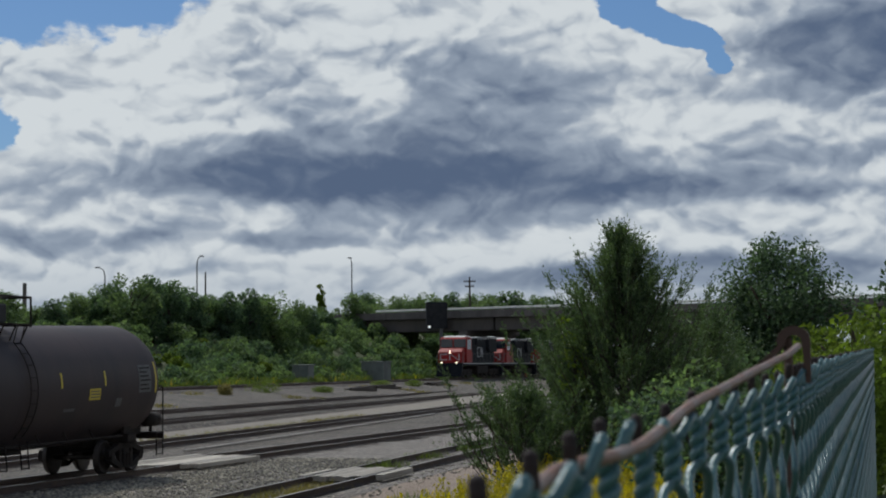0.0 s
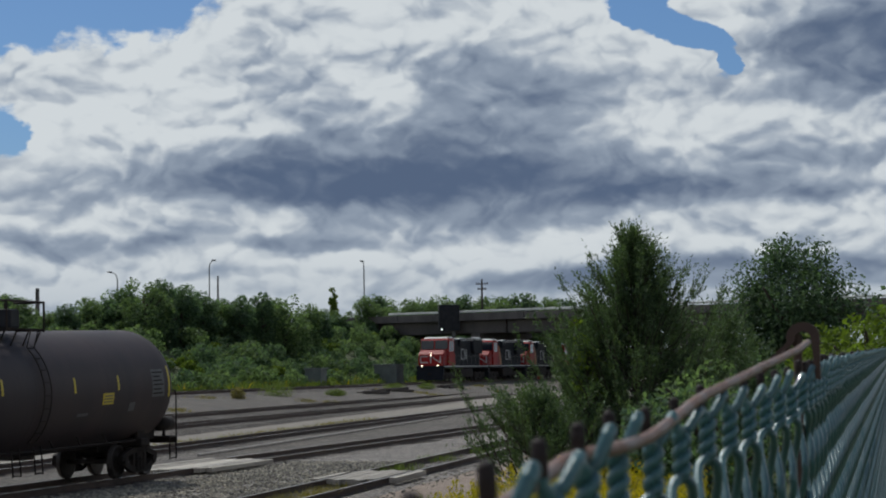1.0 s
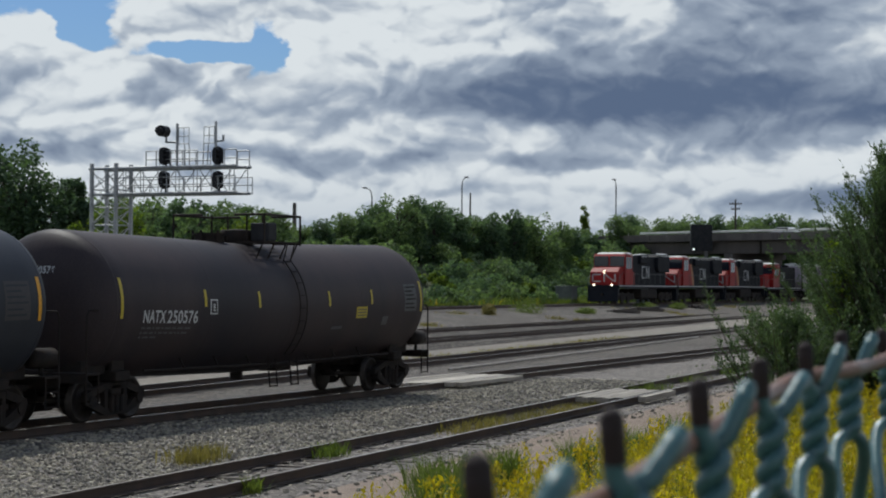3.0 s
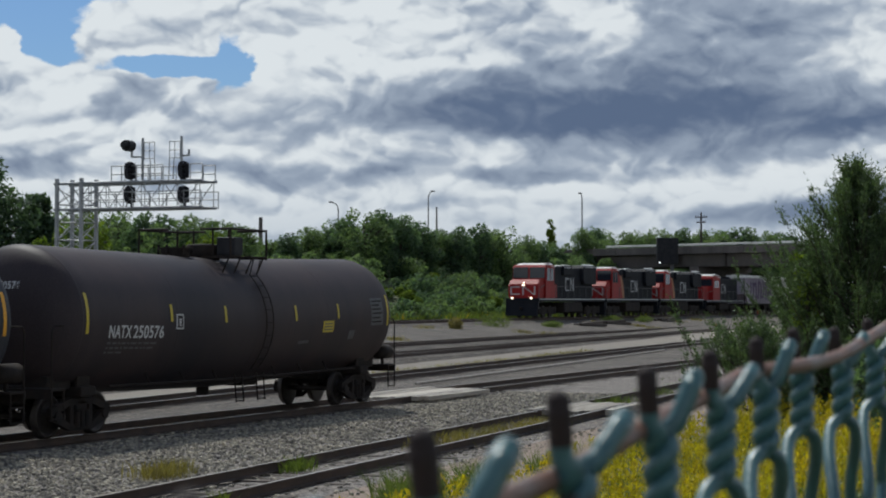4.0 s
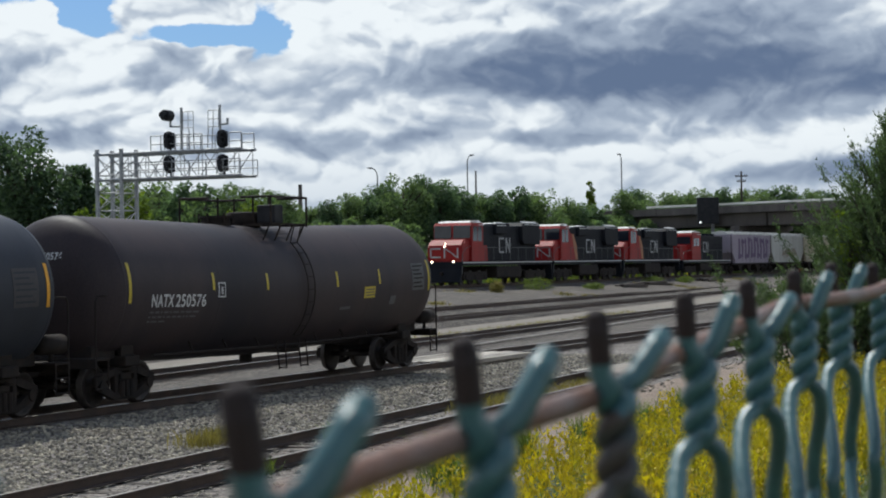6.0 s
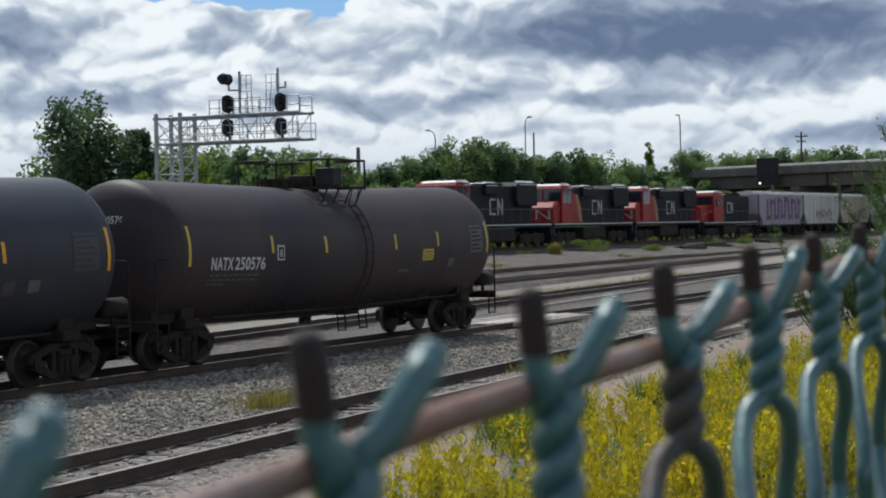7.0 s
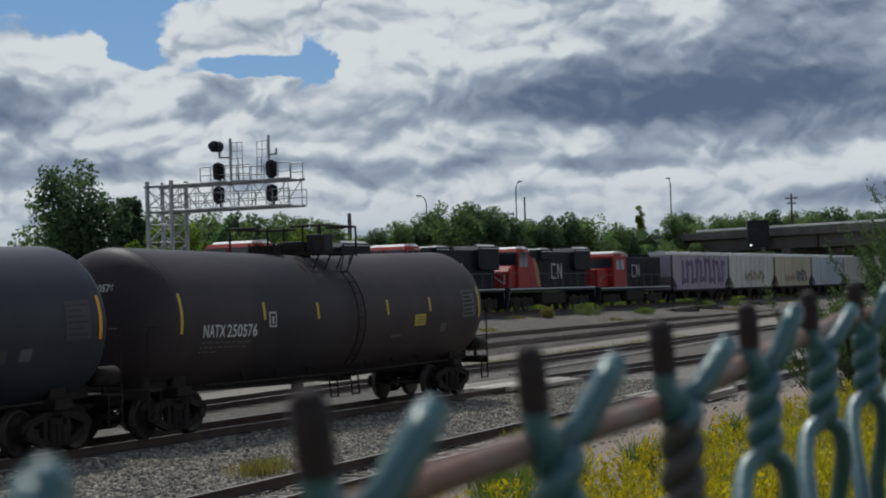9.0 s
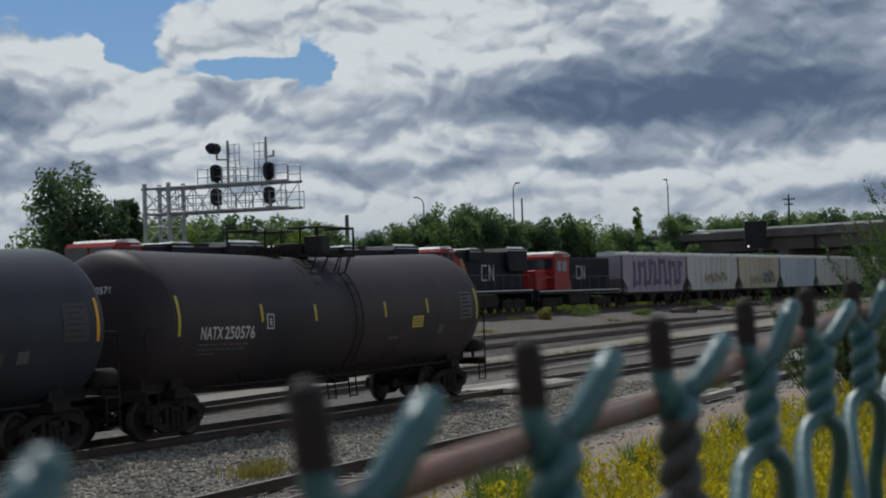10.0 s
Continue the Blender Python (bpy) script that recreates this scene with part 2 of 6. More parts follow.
TAN = surface("tan band", (0.42, 0.20, 0.09), (0.3, 0.13, 0.06), 0.6, 0, 1, 12, 0.2)
GLASS = surface("dark window", (0.02, 0.025, 0.035), (0.014, 0.017, 0.025), 0.08, 0, 1, 5, 0.1, gloss=0.5)
LAMP = glow("headlight", (1.0, 0.84, 0.60), 4.0)
POLE = surface("grey pole", (0.16, 0.16, 0.16), (0.11, 0.11, 0.11), 0.6, 0.3, 1, 12, 0.2)
WOODPOLE = surface("creosoted pole", (0.075, 0.06, 0.05), (0.05, 0.04, 0.035), 0.9, 0, 1, 12, 0.2)
CABINET = surface("grey-green cabinet", (0.17, 0.19, 0.175), (0.12, 0.135, 0.125), 0.6, 0.1, 0.8, 12, 0.2)
BARK = surface("bark", (0.075, 0.058, 0.045), (0.045, 0.035, 0.028), 0.95, 0, 3, 20, 0.3, 0.02, 15)
LEAF = surface("broad leaves", (0.142, 0.190, 0.104), (0.105, 0.152, 0.085), 0.7, 0, 0.35, 4, 0.25, island=0.4, sheer=0.5, gloss=0.15)
DARKLEAF = surface("dark leaves", (0.108, 0.156, 0.104), (0.080, 0.124, 0.086), 0.7, 0, 0.35, 4, 0.25, island=0.4, sheer=0.5, gloss=0.2)
DENSELEAF = surface("dense blue-green leaves", (0.086, 0.128, 0.080), (0.062, 0.098, 0.067), 0.65, 0, 0.6, 4, 0.25, island=0.45, sheer=0.4, gloss=0.2)
LIMELEAF = surface("lime leaves", (0.15, 0.19, 0.03), (0.10, 0.145, 0.03), 0.7, 0, 0.5, 4, 0.3, island=0.4, sheer=0.4, gloss=0.15)
CEDARLEAF = surface("cedar sprays", (0.100, 0.140, 0.068), (0.068, 0.105, 0.056), 0.6, 0, 0.6, 5, 0.3, island=0.5, sheer=0.35)
WEED = surface("weed stalks", (0.150, 0.185, 0.036), (0.10, 0.14, 0.03), 0.6, 0, 0.6, 8, 0.3, island=0.4, sheer=0.35)
GOLD = surface("goldenrod plumes", (0.54, 0.385, 0.010), (0.36, 0.31, 0.015), 0.7, 0, 0.8, 8, 0.25, island=0.35, sheer=0.35)
DRYGRASS = surface("dry grass", (0.26, 0.20, 0.06), (0.17, 0.15, 0.05), 0.7, 0, 0.6, 8, 0.3, island=0.4, sheer=0.3)
VINYL = surface("green vinyl coating", (0.055, 0.135, 0.140), (0.035, 0.085, 0.095), 0.36, 0, 40, 300, 0.25, 0.0004, 300, coat=0.2)
PEELED = surface("peeling coating over rust", (0.075, 0.050, 0.042), (0.040, 0.062, 0.062), 0.6, 0.1, 60, 300, 0.3, 0.0005, 300)
RUSTWIRE = surface("rusting tension wire", (0.20, 0.165, 0.155), (0.17, 0.075, 0.04), 0.55, 0.4, 40, 400, 0.3, 0.0005, 500)
TIPRUST = surface("bare rusty tip", (0.036, 0.022, 0.020), (0.022, 0.016, 0.015), 0.8, 0.2, 60, 400, 0.3)


def ground_material(name, bed=False):
    """Gravel, dirt tracks and grassy soil, laid out along the yard; or a gravel bed alone."""
    m = bpy.data.materials.new(name)
    m.use_nodes = True
    g = Graph(m.node_tree)
    shader = m.node_tree.nodes["Principled BSDF"]
    where = g.tree.nodes.new("ShaderNodeTexCoord").outputs["Object"]
    x, y, z = g.split(where)
    v = g.math("SUBTRACT", y, g.math("MULTIPLY", x, 0.0585))
    v = g.math("ADD", v, g.math("MULTIPLY", g.math("SUBTRACT", g.noise(where, 0.35, 4), 0.5), 1.6))
    cells = g.tree.nodes.new("ShaderNodeTexVoronoi")
    g.put(cells.inputs["Vector"], where)
    cells.inputs["Scale"].default_value = 17.0
    tone = g.split(cells.outputs["Color"])[0]
    gravel = g.mix(tone, (0.075, 0.070, 0.064), (0.30, 0.272, 0.247))
    gravel = g.mix(g.step(g.noise(where, 0.5, 4), 0.4, 0.7), gravel, g.mix(1.0, gravel, (0.78, 0.75, 0.73), "MULTIPLY"))
    gravel = g.mix(1.0, gravel, g.mix(g.step(g.noise(where, 4.5, 6, 0.75), 0.36, 0.64), (0.62, 0.62, 0.63), (1.38, 1.35, 1.30)), "MULTIPLY")
    dirt = g.mix(g.noise(where, 1.3, 6, 0.65), (0.17, 0.125, 0.095), (0.34, 0.27, 0.215))
    pale = g.mix(g.noise(where, 0.8, 6, 0.65), (0.24, 0.21, 0.175), (0.38, 0.34, 0.285))
    soil = g.mix(g.noise(where, 0.9, 6, 0.65), (0.045, 0.062, 0.022), (0.085, 0.095, 0.038))
    worn = g.mix(g.noise(where, 0.22, 5, 0.65, 0.5), (0.34, 0.33, 0.33), (0.90, 0.885, 0.86))
    worn = g.mix(1.0, worn, g.mix(g.noise(where, 1.7, 5, 0.65), (0.65, 0.65, 0.65), (1.15, 1.13, 1.1)), "MULTIPLY")
    gravel = g.mix(1.0 if bed == "dark" else g.step(y, 0.8, 2.8), gravel, g.mix(1.0, gravel, worn, "MULTIPLY"))
    pale = g.mix(1.0, pale, (0.72, 0.72, 0.72), "MULTIPLY")
    out = g.mix(g.step(v, -11.6, -10.9), dirt, gravel)
    out = g.mix(g.step(v, -15.6, -14.4), soil, out)
    lane = g.math("MULTIPLY", g.step(v, 4.8, 5.6), g.step(v, 9.2, 8.4))
    out = g.mix(lane, out, pale)
    out = g.mix(g.step(y, 38.5, 40.5), out, soil)
    if bed:
        out = gravel
    g.put(shader.inputs["Base Color"], out)
    shader.inputs["Roughness"].default_value = 0.95
    b = g.tree.nodes.new("ShaderNodeBump")
    b.inputs["Strength"].default_value, b.inputs["Distance"].default_value = 1.0, 0.03
    g.put(b.inputs["Height"], g.math("ADD", cells.outputs["Distance"], g.noise(where, 40, 4)))
    g.tree.links.new(b.outputs[0], shader.inputs["Normal"])
    return m


GROUND, BED, DARKBED = ground_material("yard ground"), ground_material("track bed", True), ground_material("cinder track bed", "dark")


# ---------------------------------------------------------------- mesh tools
def part(name, bm, material, parent=None, label="", smooth=False):
    """Links a bmesh as one mesh object under a thing or a part."""
    me = bpy.data.meshes.new(name)
    bm.to_mesh(me)
    bm.free()
    for m in material if isinstance(material, (list, tuple)) else [material]:
        me.materials.append(m)
    if smooth:
        me.polygons.foreach_set("use_smooth", [True] * len(me.polygons))
    ob = new(name, me)
    ob.parent = parent
    return tagged(ob, label)


def thing(name, label, category, group="", kind="", at=None):
    ob = tagged(new(name), label, category, group, kind)
    ob.empty_display_size = 0.2
    if at is not None:
        ob.matrix_basis = at
    return ob


def share(name, like, parent, m):
    """One more piece on the mesh of another."""
    ob = new(name, like.data)
    ob.parent = parent
    ob.matrix_basis = m
    return ob


def box(bm, x0, x1, y0, y1, z0, z1, bevel=0.0, mi=0):
    before = set(bm.faces)
    r = bmesh.ops.create_cube(bm, size=1, matrix=Matrix.Translation(((x0 + x1) / 2, (y0 + y1) / 2, (z0 + z1) / 2)) @ Matrix.Diagonal((abs(x1 - x0), abs(y1 - y0), abs(z1 - z0), 1)))
    if bevel:
        edges = list({e for v in r["verts"] for e in v.link_edges})
        bmesh.ops.bevel(bm, geom=edges, offset=bevel, segments=2, affect="EDGES", profile=0.5)
    if mi:
        for f in set(bm.faces) - before:
            f.material_index = mi
    return bm


def rod(bm, a, b, r, seg=8, r2=None, mi=0):
    a, b = Vector(a), Vector(b)
    d = b - a
    m = Matrix.Translation((a + b) / 2) @ d.to_track_quat("Z", "Y").to_matrix().to_4x4()
    before = set(bm.faces) if mi else None
    bmesh.ops.create_cone(bm, cap_ends=True, segments=seg, radius1=r, radius2=r if r2 is None else r2, depth=d.length, matrix=m)
    if mi:
        for f in set(bm.faces) - before:
            f.material_index = mi
    return bm


def lathe(bm, profile, axis="x", seg=32):
    """Rings of (position along the axis, radius)."""
    rings = []
    for s, r in profile:
        ring = []
        for k in range(seg):
            c, d = math.cos(2 * math.pi * k / seg) * r, math.sin(2 * math.pi * k / seg) * r
            ring.append(bm.verts.new((s, c, d) if axis == "x" else (c, s, d) if axis == "y" else (c, d, s)))
        rings.append(ring)
    for p, q in zip(rings, rings[1:]):
        for k in range(seg):
            bm.faces.new((p[k], p[(k + 1) % seg], q[(k + 1) % seg], q[k]))
    bm.faces.new(rings[0][::-1]), bm.faces.new(rings[-1])
    bmesh.ops.recalc_face_normals(bm, faces=bm.faces[:])
    return bm


def tube(bm, path, r, seg=8, r_end=None):
    """A round wire along a path of points."""
    path = [Vector(p) for p in path]
    rings, side = [], None
    for i, p in enumerate(path):
        d = (path[min(i + 1, len(path) - 1)] - path[max(i - 1, 0)]).normalized()
        side = d.orthogonal() if side is None else side - d * side.dot(d)
        side.normalize()
        up = d.cross(side)
        rr = r if r_end is None else r + (r_end - r) * i / (len(path) - 1)
        rings.append([bm.verts.new(p + (side * math.cos(a) + up * math.sin(a)) * rr) for a in (2 * math.pi * k / seg for k in range(seg))])
    for p, q in zip(rings, rings[1:]):
        for k in range(seg):
            bm.faces.new((p[k], p[(k + 1) % seg], q[(k + 1) % seg], q[k]))
    bm.faces.new(rings[0][::-1]), bm.faces.new(rings[-1])
    return bm


def prism(bm, outline, y0, y1, mi=0):
    """A flat outline of (x, z) drawn out from y0 to y1."""
    a = [bm.verts.new((x, y0, z)) for x, z in outline]
    b = [bm.verts.new((x, y1, z)) for x, z in outline]
    fs = [bm.faces.new(a), bm.faces.new(b[::-1])]
    n = len(outline)
    for k in range(n):
        fs.append(bm.faces.new((a[k], b[k], b[(k + 1) % n], a[(k + 1) % n])))
    for f in fs:
        f.material_index = mi
    bmesh.ops.recalc_face_normals(bm, faces=fs)
    return bm


def mesh_of(name, verts, faces, material, parent=None, label=""):
    me = bpy.data.meshes.new(name)
    me.from_pydata(verts, [], faces)
    me.materials.append(material)
    ob = new(name, me)
    ob.parent = parent
    return tagged(ob, label)


class Bars:
    """Collects straight bars and links each as a part of its own."""
    def __init__(self, name, material, parent, label):
        self.args = name, material, parent, label

    def add(self, a, b, r):
        bm = bmesh.new()
        rod(bm, a, b, r, 6)
        name, material, parent, label = self.args
        part(name, bm, material, parent, label)


# ---------------------------------------------------------------- the lie of the land
def ease(t):
    t = min(max(t, 0.0), 1.0)
    return t * t * (3 - 2 * t)


def road_frame(x, y):
    """Along and across the road that climbs to the overpass; 0 is the near abutment."""
    return (x - 254.3) * 0.42 + (y - 56.1) * 0.9075, abs((x - 254.3) * 0.9075 - (y - 56.1) * 0.42)


def ground_z(x, y):
    """Height of the ground: the yard, the rise to the main line, the bank behind it and the path along the fence."""
    z = -0.22 + 0.42 * ease((y - 8) / 12) + 0.85 * ease((y - 19) / 10)
    z += 1.35 * ease((-17.5 - y) / 5.0)
    lift = 5.6 * ease((y - 39.5) / 18) * ease((x - 90) / 60) * (0.6 + 0.4 * ease((x - 120) / 90))
    z += lift * (1 - ease((x - 330) / 120))
    s, w = road_frame(x, y)
    ridge = 9.25 - max(0.0, w - 5.5) * 0.45 - max(0.0, -s) * 0.95
    z = max(z, ridge)
    if y > 39 or y < -24:
        z += 0.25 * noise.noise((x * 0.12, y * 0.12, 3.0))
    return z


def build_ground():
    def axis(stops):
        out = []
        for a, b, s in stops:
            n = max(1, round((b - a) / s))
            out += [a + (b - a) * k / n for k in range(n)]
        return out + [stops[-1][1]]
    xs = axis(((-4500, -400, 450), (-400, -20, 40), (-20, 90, 2.5), (90, 300, 5), (300, 600, 30), (600, 4500, 450)))
    ys = axis(((-4500, -300, 420), (-300, -40, 20), (-40, -14, 1.0), (-14, 40, 1.5), (40, 80, 2.5), (80, 400, 25), (400, 4500, 450)))
    verts = [(x, y, ground_z(x, y)) for y in ys for x in xs]
    n = len(xs)
    faces = [(j * n + i, j * n + i + 1, (j + 1) * n + i + 1, (j + 1) * n + i) for j in range(len(ys) - 1) for i in range(n - 1)]
    ob = mesh_of("ground", verts, faces, GROUND)
    ob.data.polygons.foreach_set("use_smooth", [True] * len(ob.data.polygons))
    tagged(ob, "gravel rail yard with bare dirt lanes and weedy edges", "ground", kind="structure")


build_ground()


# ---------------------------------------------------------------- tracks
def rail_profile(s):
    return [(-0.07 * s, 0), (0.07 * s, 0), (0.07, 0.012), (0.012, 0.03), (0.012, 0.125), (0.036, 0.135), (0.036, 0.17), (-0.036, 0.17), (-0.036, 0.135), (-0.012, 0.125), (-0.012, 0.03), (-0.07, 0.012)]


def build_track(x0, y0, x1, y1, z, label, ties=True):
    """A straight track on its bed: bed, two rails with worn heads, and ties."""
    a, b = Vector((x0, y0, z)), Vector((x1, y1, z))
    d = (b - a).normalized()
    long = (b - a).length
    t = thing("railway_track", label, "track", "yard tracks", "structure", Matrix.Translation(a) @ Matrix.Rotation(math.atan2(d.y, d.x), 4, "Z"))
    for side in (-0.7525, 0.7525):
        bm = bmesh.new()
        rings = [[bm.verts.new((s, side + u, w - 0.17)) for u, w in rail_profile(1)] for s in (0, long)]
        n = len(rings[0])
        for k in range(n):
            f = bm.faces.new((rings[0][k], rings[1][k], rings[1][(k + 1) % n], rings[0][(k + 1) % n]))
            f.material_index = 1 if k == 6 else 0
        bmesh.ops.recalc_face_normals(bm, faces=bm.faces[:])
        part("rail", bm, [RAIL, HEAD], t, "rusty steel rail with a worn bright head")
    # ballast shoulder
    bm = bmesh.new()
    g0 = min(ground_z(x0, y0), ground_z((x0 + x1) / 2, (y0 + y1) / 2), ground_z(x1, y1)) - z - 0.25
    sec = [(-2.3, g0), (-1.55, -0.20), (-0.85, -0.205), (0.85, -0.205), (1.55, -0.20), (2.3, g0)]
    n = max(2, int(long / 4))
    prev = None
    for i in range(n + 1):
        s = long * i / n
        row = [bm.verts.new((s, u + 0.15 * noise.noise((s * 0.4, u, 7)), w + 0.03 * noise.noise((s * 0.7, u * 2, 2)))) for u, w in sec]
        if prev:
            for k in range(len(sec) - 1):
                bm.faces.new((prev[k], row[k], row[k + 1], prev[k + 1]))
        prev = row
    part("ballast_bed", bm, BED if y0 < 1 else DARKBED, t, "packed grey-brown crushed stone bed")
    if ties:
        first = None
        for i in range(int(long / 0.55)):
            s = 0.2 + i * 0.55
            if i >= 290:
                break
            m = Matrix.Translation((s, random.uniform(-0.05, 0.05), -0.20 + random.uniform(-0.02, 0.014))) @ Matrix.Rotation(random.uniform(-0.03, 0.03), 4, "Z")
            if first is None:
                bm = bmesh.new()
                box(bm, -0.11, 0.11, -1.28, 1.28, -0.13, 0.0, 0.012)
                first = part("tie", bm, TIE, t)
                first.matrix_basis = m
            else:
                share("tie", first, t, m)
    return t


FORE = (-20.0, -11.4, 140.0, -2.04)
build_track(-40, 0, 120, 0, 0.0, "yard track under the parked tank cars")
build_track(*FORE, 0.0, "weedy rusty yard track beside the dirt lane")
build_track(10, 3.1, 170, 13.8, 0.0, "yard track beside the pale service lane")
build_track(20, 10.1, 180, 20.3, 0.32, "yard track beyond the service lane")
build_track(40, 15.9, 200, 25.2, 0.52, "yard track below the main line")
build_track(20, 35.4, 330, 35.4, 1.35, "main line track, farther of the pair", False)
build_track(-60, 31.0, 420, 31.0, 1.4, "main line track that carries the moving train", False)


# ---------------------------------------------------------------- rail vehicles
def truck_parts(bm, cx, spread=1.78, half=0.98):
    """Side frames, bolster and springs of a freight truck."""
    for s in (-1, 1):
        y = s * half
        h = spread / 2
        for w in (-1, 1):
            prism(bm, [(cx + w * (h + 0.22), 0.46), (cx + w * 0.42, 0.67), (cx + w * 0.42, 0.82), (cx + w * (h + 0.2), 0.63)], y - 0.07, y + 0.07)
            prism(bm, [(cx + w * (h + 0.16), 0.36), (cx + w * 0.40, 0.13), (cx + w * 0.40, 0.27), (cx + w * (h - 0.06), 0.50)], y - 0.07, y + 0.07)
            box(bm, cx + w * 0.42, cx + w * 0.29, y - 0.066, y + 0.066, 0.2, 0.76, 0.02)
        box(bm, cx - 0.42, cx + 0.42, y - 0.07, y + 0.07, 0.67, 0.82, 0.02)
        box(bm, cx - 0.42, cx + 0.42, y - 0.07, y + 0.07, 0.13, 0.27, 0.02)
        for w in (-1, 1):
            rod(bm, (cx + w * spread / 2, y - 0.1, 0.457), (cx + w * spread / 2, y + 0.14, 0.457), 0.12, 12)
        for k in (-0.18, 0.0, 0.18):
            rod(bm, (cx + k, y + s * 0.06, 0.2), (cx + k, y + s * 0.06, 0.55), 0.07, 8)
    box(bm, cx - 0.2, cx + 0.2, -1.05, 1.05, 0.55, 0.78, 0.03)
    return bm


def wheelset(parent, x, r=0.457):
    bm = bmesh.new()
    for s in (-1, 1):
        lathe(bm, [(s * 0.68, r * 0.9), (s * 0.69, r + 0.025), (s * 0.715, r + 0.025), (s * 0.725, r), (s * 0.82, r - 0.004), (s * 0.82, r - 0.07), (s * 0.79, r - 0.09), (s * 0.77, 0.15), (s * 0.83, 0.12), (s * 0.83, 0.05)], "y", 28)
    rod(bm, (0, -0.83, 0), (0, 0.83, 0), 0.07, 10)
    ob = part("wheelset", bm, WHEEL, parent, "steel wheels with worn bright treads", True)
    ob.matrix_basis = Matrix.Translation((x, 0, r))
    return ob


def text_mesh(words, height, material, parent, m, name="lettering", label="", stretch=1.0, curved=None):
    """Stencilled characters as a thin mesh."""
    cu = bpy.data.curves.new(name, "FONT")
    cu.body, cu.size, cu.extrude, cu.space_character, cu.offset = words, height / 0.7, 0.0015, 1.08, 0.006
    tmp = bpy.data.objects.new(name, cu)
    me = bpy.data.meshes.new_from_object(tmp)
    bpy.data.objects.remove(tmp), bpy.data.curves.remove(cu)
    me.materials.clear(), me.materials.append(material)
    ob = new(name, me)
    if curved:
        x0, a0, off = curved
        wide = max(v.co.x for v in me.vertices)
        for v in me.vertices:
            x, a = x0 + v.co.x * stretch / wide, radians(a0) + v.co.y / TANK_R
            v.co = (x, -math.cos(a) * (TANK_R + off + v.co.z), tank_axis(x) + math.sin(a) * (TANK_R + off + v.co.z))
        ob.parent = parent
    else:
        ob.parent, ob.matrix_basis = parent, m @ Matrix.Diagonal((stretch, 1, 1, 1))
    return tagged(ob, label)


TANK_R, TANK_Z, BEND = 1.60, 2.332, 0.0173


def tank_axis(x):
    """The two halves of the shell sag towards the outlet in the middle."""
    return TANK_Z + BEND * (math.sqrt(x * x + 0.15) - 0.2)


def on_tank(x, angle, off=0.004):
    """The place and turn on the near side of the shell; angle up from level, in degrees."""
    a = radians(angle)
    return Matrix.Translation((x, -math.cos(a) * (TANK_R + off), tank_axis(x) + math.sin(a) * (TANK_R + off))) @ Matrix.Rotation(math.pi / 2 - a, 4, "X")


def patch(name, x0, x1, a0, a1, material, parent, label="", off=0.004, x_fun=None):
    """A thin sheet that follows the curve of the shell."""
    bm = bmesh.new()
    n = max(2, int(abs(a1 - a0) / 3))
    rows = []
    for i in range(n + 1):
        a = radians(a0 + (a1 - a0) * i / n)
        for o in (off, off + 0.003):
            rows.append([bm.verts.new((x, -math.cos(a) * (TANK_R + o), tank_axis(x) + math.sin(a) * (TANK_R + o))) for x in (x0, x1)])
    for i in range(n):
        lo, hi, lo2, hi2 = rows[2 * i], rows[2 * i + 1], rows[2 * i + 2], rows[2 * i + 3]
        bm.faces.new((hi[0], hi[1], hi2[1], hi2[0])), bm.faces.new((lo[0], lo2[0], lo2[1], lo[1]))
        bm.faces.new((lo[0], hi[0], hi2[0], lo2[0])), bm.faces.new((lo[1], lo2[1], hi2[1], hi[1]))
    return part(name, bm, material, parent, label)


